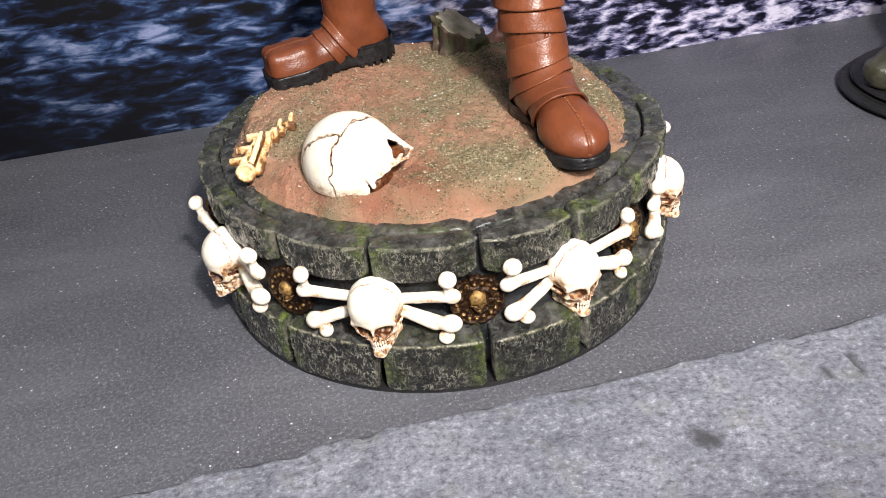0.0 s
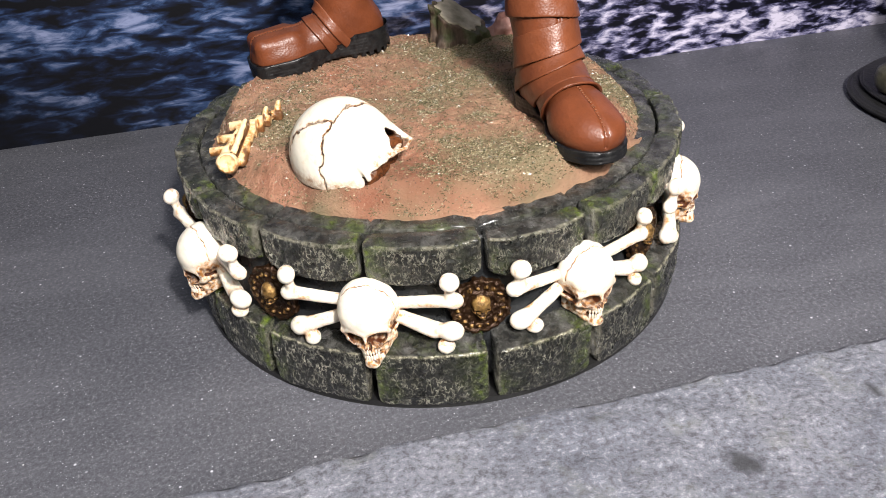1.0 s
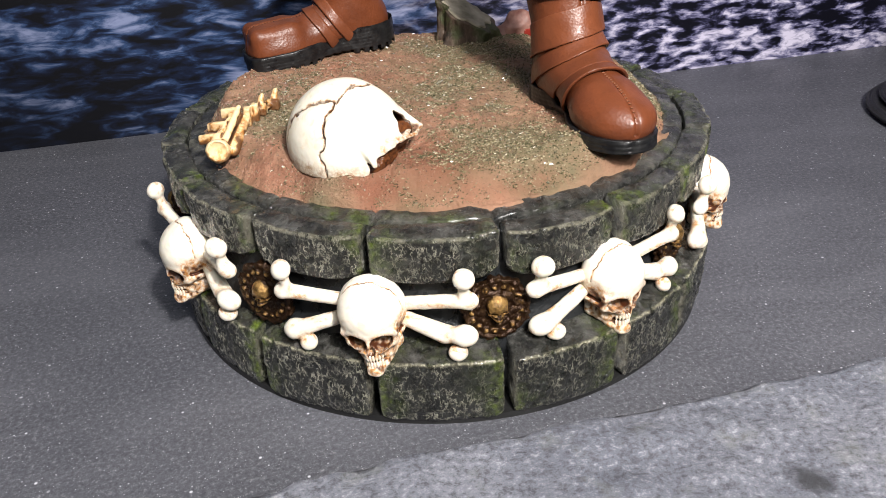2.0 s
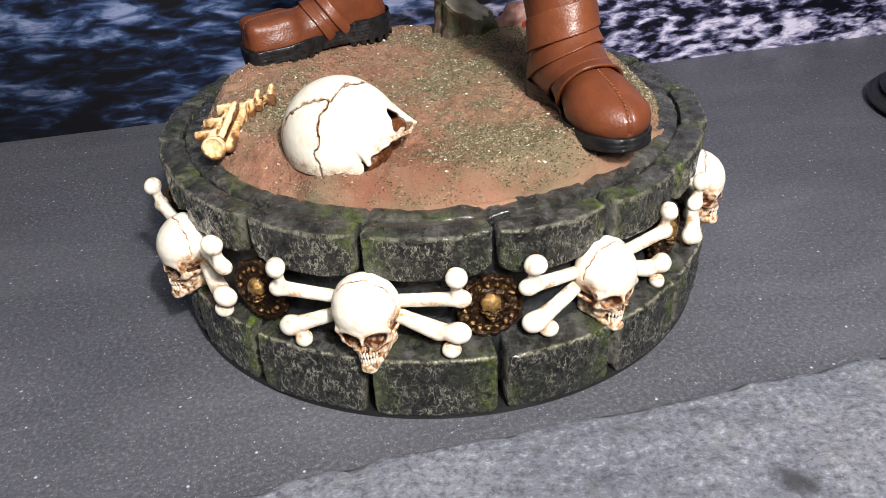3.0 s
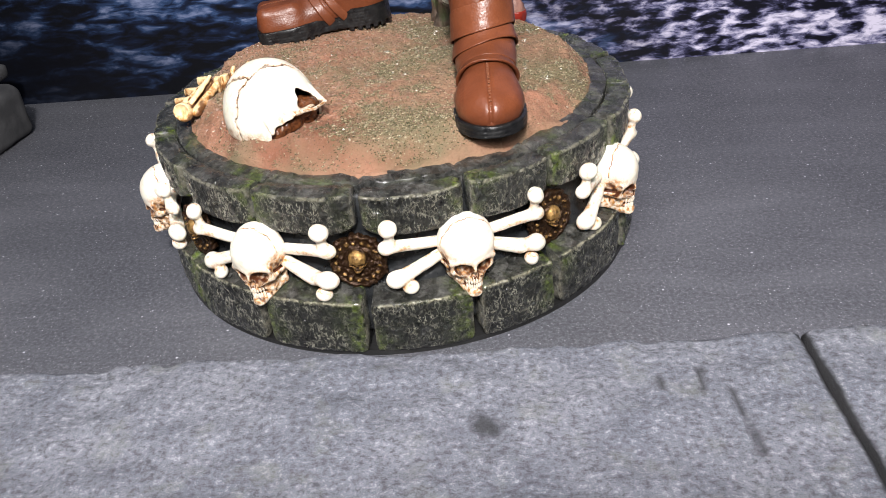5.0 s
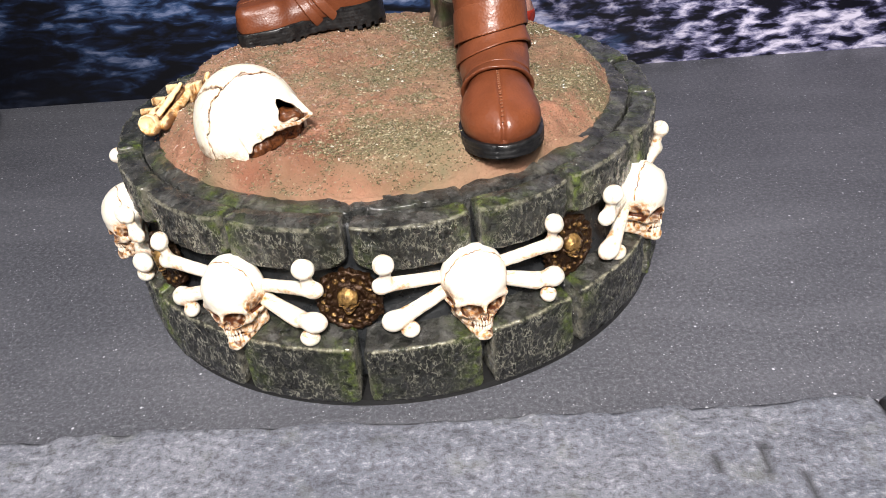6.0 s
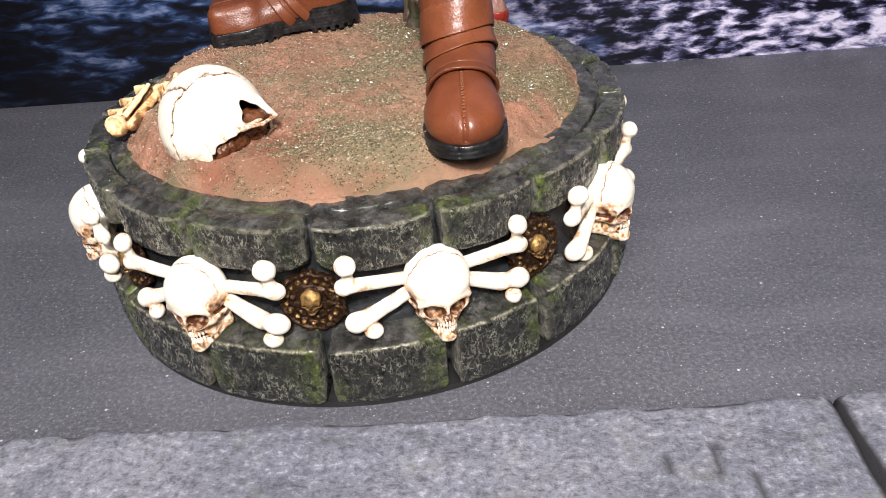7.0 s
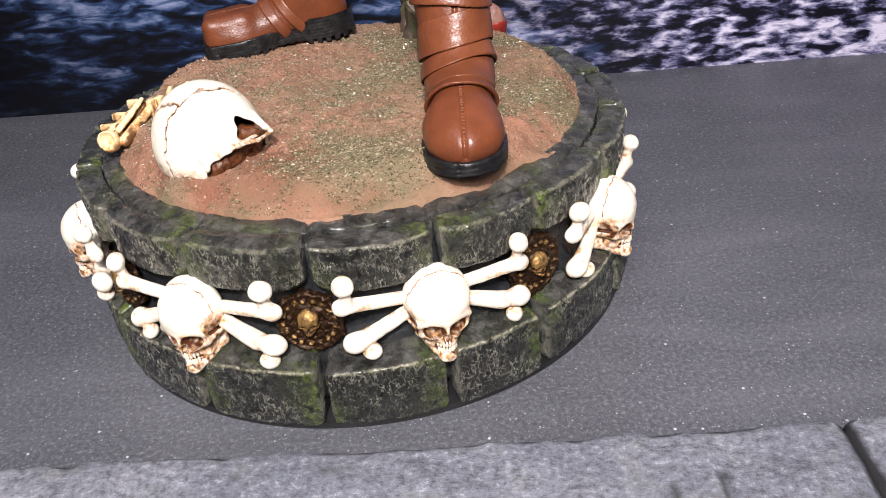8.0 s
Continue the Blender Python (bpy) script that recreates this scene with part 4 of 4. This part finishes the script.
def spine_field(p):
    """A cup-ended bone with a ridged shaft, flat side wings and two loose vertebrae."""
    f = blob(p, (-2.6, -1.6, 1.6), (4.9, 4.0, 4.9))
    f = carve(f, blob(p, (-1.8, -5.2, 3.0), (3.8, 3.8, 3.8)), 0.4)
    f = join(f, rod(p, (-0.5, 3, 4.0), (2.6, 20, 11.5), 1.5, 1.1), 0.5)
    f = join(f, rod(p, (-4.5, 3, 2.0), (1.0, 21, 8.5), 2.8, 2.0), 0.5)
    f = join(f, rod(p, (2.5, 2, 0.5), (4.5, 21, 7.0), 2.6, 2.0), 0.5)
    for x, y, z, half, tall in ((-7.4, 7.0, 3.6, 5.0, 2.0), (-5.4, 13.5, 6.2, 4.6, 1.8), (-2.0, 20.0, 9.6, 3.2, 2.0)):
        q = p - np.array((x, y, z))
        q = np.stack([q[:, 0], q[:, 1] + 0.25 * q[:, 0], q[:, 2] - 0.18 * q[:, 0]], -1)
        f = join(f, box(q, (0, 0, 0), (half, 1.1, tall), 0.35), 0.4)
    for x, y, z in ((5.2, 22.0, 6.8), (7.8, 25.5, 7.2)):
        f = join(f, box(p, (x, y, z), (1.5, 2.0, 4.0), 0.4), 0.4)
    for x, y, z in ((9.0, 30.0, 6.8), (13.2, 38.0, 6.4)):
        q = p - np.array((x, y, z))
        f = join(f, box(q, (0, 0, 0), (2.6, 2.2, 2.2), 0.6), 0.6)
        f = join(f, rod(q, (0, 0, 1.0), (1.2, 1.5, 5.6), 1.6, 1.1), 0.5)
        f = join(f, rod(q, (-0.5, 0, 0), (-4.2, 0.8, 0.6), 1.1, 0.8), 0.5)
    return join(f, rod(p, (8, 26, 6.6), (12.4, 36, 6.4), 1.0), 0.5)


def spine():
    me, v = body("spine_bone", spine_field, (-15, -10, -8), (21, 45, 18), 0.45, jitter=((0.22, 0.5, 5),))
    # colour by height: paler above the crest line, browner below it
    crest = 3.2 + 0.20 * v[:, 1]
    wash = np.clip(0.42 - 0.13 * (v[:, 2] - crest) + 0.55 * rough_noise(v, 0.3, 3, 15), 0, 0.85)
    cup = np.exp(-(((v - np.array((-2.6, -3.4, 2.2))) ** 2).sum(1) / 18.0))
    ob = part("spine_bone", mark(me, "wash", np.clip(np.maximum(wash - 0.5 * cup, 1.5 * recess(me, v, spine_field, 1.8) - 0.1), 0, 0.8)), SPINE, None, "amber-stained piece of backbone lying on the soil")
    ob.matrix_world = pose(-0.0810, -0.0610, 0.0850)
    return tagged(ob, category="bone")


def boot_skin(p, stitched=True, blunt=0.0):
    """The upper of a boot in millimetres: the toe along y, the sole's underside at z = 0."""
    f = blob(p, (0, 21.0, 9.0), (14.8, 17.0, 11.0))
    if blunt:
        f = join(f, box(p, (0, 24.5, 11.5), (12.6, 12.5, 10.5), 5.0), 4)
    f = join(f, rod(p, (0, 12, 12.0 - 2 * blunt), (0, -8, 18 - 3 * blunt), 11.0, 12.5), 8 - 3 * blunt)
    f = join(f, blob(p, (0, -22, 14), (12.6, 14.0, 15)), 6)
    f = join(f, rod(p, (0, -18 + 2 * blunt, 24), (2.5 - 2.5 * blunt, -25 + 5 * blunt, 66), 13.6 + 1.1 * blunt, 15.4 + 1.2 * blunt), 7 - 2 * blunt)
    f = join(f, rod(p, (3 - 3 * blunt, -25, 74), (7 - 7 * blunt, -32, 130), 16.2, 18.0), 3)
    ruck = np.clip((p[:, 2] - 64) / 6, 0, 1)
    f = f + 1.0 * np.sin(p[:, 2] * 0.42 + 1.6 * np.sin(p[:, 0] * 0.11 + 1) + 1.1 * np.sin(p[:, 1] * 0.13)) * ruck
    f = f + 0.25 * np.sin(p[:, 0] * 0.33 + p[:, 2] * 0.21) * np.sin(p[:, 1] * 0.27 + 0.6)
    if not stitched:
        return f
    seam = np.exp(-((p[:, 0] / 0.6) ** 2)) * (p[:, 1] > -25) * (p[:, 2] > 6)
    return f + 1.2 * seam


def boot_sole(p, height, blunt=0.0, lugs=1.0):
    d2 = lambda c, r: blob(np.stack([p[:, 0], p[:, 1], 0 * p[:, 0]], -1), (*c, 0), (*r, 50.0))  # noqa: E731
    f = join(d2((0, 19.0), (15.9, 19.6)), d2((0, -22.5), (14.2, 15.6)), 9)
    f = join(f, box(p, (0, -2, 0), (10.5, 16, 40), 3), 5)
    if blunt:
        f = join(f, box(p, (0, 24, 0), (14.6, 15.0, 40), 6), 3)
    f = f - (0.22 - 0.12 * blunt) * np.clip(np.sin(p[:, 2] * 3.6 + 0.06 * p[:, 0]), -1, 0.4)
    top = height - 0.03 * p[:, 1] + 4.0 * np.clip((-8 - p[:, 1]) / 4, 0, 1)
    f = np.maximum(f, np.abs(p[:, 2] - top / 2) - top / 2)
    f = carve(f, box(p, (0, -2.8, 0), (30, 7.5, 3.2 - 1.6 * blunt), 0.8), 0.8)
    if not lugs:
        return f
    saw = np.abs((p[:, 1] / 4.6) % 1 - 0.5) * 4.6
    tread = np.maximum(np.maximum(saw - 0.85, p[:, 2] - 2.0), 4.5 - np.abs(p[:, 0]))
    return carve(f, tread, 0.4)


def boot(m, bands, label, long=1.0, height=6.2, blunt=0.0, lugs=1.0):
    ob = thing("boot", m @ Matrix.Diagonal((1, long, 1, 1)), label, "boot", "boots of the figure")
    low, high = (-21, -50, 3), (21, 40, 104)
    keep = lambda p: np.maximum(np.maximum(boot_skin(p, True, blunt), (8.6 if blunt else 4.5) - p[:, 2]), p[:, 2] - 102)  # noqa: E731
    upper = lambda p: np.maximum(keep(p), -np.maximum(boot_skin(p, True, blunt) + 1.8, 96 - p[:, 2]))  # noqa: E731
    me, _ = body("upper", upper, low, high, 0.85, jitter=((0.22, 0.08, 6), (0.05, 0.6, 7)))
    upper_part = part("upper", me, LEATHER, ob, "smooth russet leather upper")
    me, _ = body("sole", lambda p: boot_sole(p, height, blunt, lugs), (-19, -41, -1), (19, 42, 13), 0.55, jitter=((0.14, 0.4, 3),))
    part("sole", me, RUBBER, ob, "thick black ridged sole")
    for k, (ny, nz, tilt, near, far, thick) in enumerate(bands):
        def strap(p):
            s = p[:, 1] * ny + p[:, 2] * nz + tilt * p[:, 0] + 0.8 * np.sin(p[:, 0] * 0.13 + 1.7 * k)
            skin = boot_skin(p, False, blunt)
            across = np.clip((s - near) / (far - near), 0, 1)
            f = -join(thick * (1 - 0.8 * across) - skin, abs(near - far) / 2 - np.abs(s - (near + far) / 2), 0.7)
            lift = 1.7 * np.clip(1 - across / 0.30, 0, 1) * (thick > 1.2)
            f = np.maximum(f, -(skin + 0.8 - lift))
            return np.maximum(f, 1.2 - p[:, 2])
        spread = (48 * abs(ny) + 21 * abs(tilt)) / abs(nz)
        z0, z1 = max(0.5, abs(near) / abs(nz) - spread - 3), min(98, abs(far) / abs(nz) + spread + 3)
        me, _ = body("strap", strap, (-21, -50, z0), (21, 40, z1), 0.52, jitter=((0.10, 0.15, 30 + k),))
        part("strap", me, STRAP, ob, "thin leather strap wound over the upper")
    # stitches on both sides of the toe seam
    bm = bmesh.new()
    for k in range(22):
        y = 36.5 - 1.45 * k
        for x in (0.0,):
            col = np.stack([np.full(160, x), np.full(160, y), np.linspace(6, 60, 160)], -1)
            inside = np.where(boot_skin(col, False, blunt) < 0)[0]
            if not len(inside):
                continue
            z = col[inside[-1], 2]
            mm = Matrix.Translation((x * 0.001, y * 0.001, (z - 0.25) * 0.001)) @ Matrix.Rotation(0.35, 4, "Z") @ Matrix.Diagonal((0.00075, 0.00034, 0.00032, 1))
            bmesh.ops.create_icosphere(bm, subdivisions=1, radius=1, matrix=mm)
    part("stitching", bm, THREAD, upper_part, "tan seam stitches")
    return ob


def log_field(p):
    r = np.hypot(p[:, 0], p[:, 1])
    a = np.arctan2(p[:, 1], p[:, 0])
    f = np.maximum(r - 13.0 + 0.05 * p[:, 2] - 0.9 * np.sin(5 * a + 1) - 0.5 * np.sin(11 * a), np.abs(p[:, 2] - 8) - 18)
    f = join(f, rod(p, (6, -8, -8), (16, -14, -10), 4, 2), 4)
    f = join(f, rod(p, (-8, -6, -8), (-15, -10, -10), 4, 2), 4)
    f = join(f, rod(p, (2, -10, 2), (5, -17, -9), 3.5, 2), 3)
    f = join(f, rod(p, (10, -4, 4), (19, -6, -9), 3.5, 2), 3)
    return f + 1.9 * rough_noise(p * np.array([1, 1, 0.5]), 0.16, 4, 4)


def stump():
    ob = thing("tree_stump", pose(0.0205, 0.0830, 0.0870, 0, 0, 20) @ Matrix.Diagonal((1.22, 1.1, 1.0, 1)), "short sawn tree stump with mossy bark", "stump")
    slope = lambda p: (p @ np.array([0.42, -0.38, 0.824])) - 12.5  # noqa: E731
    me, _ = body("trunk", lambda p: np.maximum(log_field(p), slope(p)), (-22, -20, -12), (22, 20, 28), 0.8)
    part("trunk", me, BARK, ob)
    me, _ = body("sawn_top", lambda p: np.maximum(log_field(p) + 1.4, np.abs(slope(p)) - 0.7), (-18, -18, -2), (18, 18, 34), 0.7)
    part("sawn_top", me, HEART, ob, "pale weathered sawn wood")


def chunk():
    field = lambda p: join(blob(p, (0, 0, 0), (9.5, 7, 12)), blob(p, (-9, -3, -3), (8, 6, 8)), 4) + 1.6 * rough_noise(p, 0.12, 3, 8)  # noqa: E731
    me, _ = body("rock", field, (-28, -16, -18), (18, 14, 18), 0.8)
    ob = thing("painted_rock", pose(0.0500, 0.0900, 0.0885), "rough pink and red painted rock beside the stump", "rock")
    part("rock", me, FLESH, ob)
    me, _ = body("red_face", lambda p: np.maximum(field(p) - 0.5, box(p, (9, -4, -5), (7, 8, 8), 2)), (2, -16, -16), (20, 8, 6), 0.8)
    part("red_face", me, RED, ob, "glossy dark red paint")


# ---- neighbours on the stage ----


def disc(radius, bottom, top, bevel=0.0015):
    bm = bmesh.new()
    bmesh.ops.create_cone(bm, cap_ends=True, segments=96, radius1=radius, radius2=radius, depth=top - bottom)
    bmesh.ops.translate(bm, vec=(0, 0, (top + bottom) / 2), verts=bm.verts)
    rims = [e for e in bm.edges if abs(e.verts[0].co.z - e.verts[1].co.z) < 1e-6 and e.calc_length() < radius]
    bmesh.ops.bevel(bm, geom=rims, offset=bevel, segments=3, affect="EDGES")
    for f in bm.faces:
        f.smooth = abs(f.normal.z) < 0.99
    return bm


def other_base():
    ob = thing("figure_stand", pose(0.3760, 0.1500, 0.0), "round black stepped stand of a second figure", "stand")
    part("lower_step", disc(0.0760, 0.0004, 0.0085, 0.003), PLATE, ob)
    part("upper_step", disc(0.0690, 0.0085, 0.0140, 0.002), PLATE, ob)
    field = lambda p: join(join(blob(p, (-28, -16, 10), (30, 17, 17)), blob(p, (0, -6, 20), (24, 20, 24)), 8), rod(p, (8, 0, 20), (14, 2, 100), 20, 22), 10) + 0.9 * np.sin(p[:, 2] * 0.5 + p[:, 0] * 0.15) * (p[:, 2] > 14) + 0.5 * rough_noise(p, 0.12, 3, 3)  # noqa: E731
    me, _ = body("shoe", lambda p: np.maximum(field(p), -p[:, 2] + 1), (-66, -42, -1), (42, 32, 90), 1.6)
    shoe = part("figure_shoe", me, OLIVE, None, "creased olive leather shoe of a second figure")
    tagged(shoe, category="shoe")
    shoe.matrix_world = pose(0.3680, 0.1580, 0.0136) @ Matrix.Diagonal((1.1, 1.1, 1.1, 1))


def other_plinth():
    ob = thing("rock_plinth", pose(-0.3750, 0.0420, 0.0003, 0, 0, 8), "low dark grey rock plinth of another display", "plinth")
    rugged = lambda p: 2.2 * rough_noise(p, 0.03, 4, 8)  # noqa: E731
    me, _ = body("rock_body", lambda p: np.maximum(box(p, (0, 0, 20), (52, 46, 21), 8) + rugged(p), -p[:, 2]), (-66, -60, -2), (66, 60, 50), 2.0)
    part("rock_body", me, ROCK, ob)
    me, _ = body("top_slab", lambda p: box(p, (-12, 6, 46), (50, 52, 6), 4) + rugged(p), (-72, -56, 34), (50, 70, 62), 2.0)
    part("top_slab", me, ROCK, ob)


def floor_grit():
    rng = np.random.RandomState(11)
    m = 2200
    x, y = rng.uniform(-0.45, 0.55, m), rng.uniform(KERB_Y + 0.004, BACK - 0.01, m)
    tet = np.array([(1, 0, -0.4), (-0.6, 0.8, -0.4), (-0.5, -0.9, -0.4), (0.1, 0.1, 1.0)])
    pts = np.repeat(tet[None], m, 0) * (0.6 + 0.8 * rng.rand(m, 4, 3)) * (0.00013 + 0.00030 * rng.rand(m) ** 5)[:, None, None]
    pts += np.stack([x, y, np.full(m, 0.0003)], -1)[:, None]
    tri = np.array([(0, 1, 3), (1, 2, 3), (2, 0, 3), (0, 2, 1)])
    me = mesh_of("floor_grit", pts.reshape(-1, 3), (np.arange(m)[:, None, None] * 4 + tri).reshape(-1, 3))
    ob = part("floor_grit", me, plain_paint("pale_grit", (0.35, 0.35, 0.36), (0.7, 0.7, 0.72), 900, 0.4), None, "scattered pale grit on the foam sheet", "stuff")
    ob.matrix_world = SHELF
    tagged(ob, category="grit")


room()
kerb_stone(-0.62, JOINT_X - 0.0011, 3)
kerb_stone(JOINT_X + 0.0011, 0.62, 7)
pedestal()
skulls()
medals()
broken_skull()
spine()
boot(pose(0.0652, -0.0452, 0.0856, 4.0, 0, -166.0), (
    (0.83, -0.56, -0.12, -3.0, -12.0, 2.3), (0.66, -0.75, -0.05, -13.0, -24.0, 1.5), (0.50, -0.87, -0.20, -25.5, -33.0, 1.7), (0.38, -0.925, -0.24, -33.0, -46.0, 1.6),
    (0.14, -0.99, 0.06, -48.0, -57.5, 1.6), (0.04, -0.999, 0.10, -58.0, -66.5, 2.0)),
    "russet leather boot with wound straps planted on the soil", 1.13, 6.2, 0.0, 0.0)
boot(pose(-0.0550, 0.0580, 0.0895, -4.0, 0, 115.0), (
    (0.89, -0.45, 0.0, -4.2, -9.6, 1.5), (0.86, -0.51, 0.05, -12.2, -17.4, 1.5), (0.05, -0.998, 0.04, -45.0, -52.0, 1.2)),
    "russet leather boot with two slanting straps over the instep", 1.03, 10.0, 1.0)
stump()
chunk()
other_base()
other_plinth()
floor_grit()
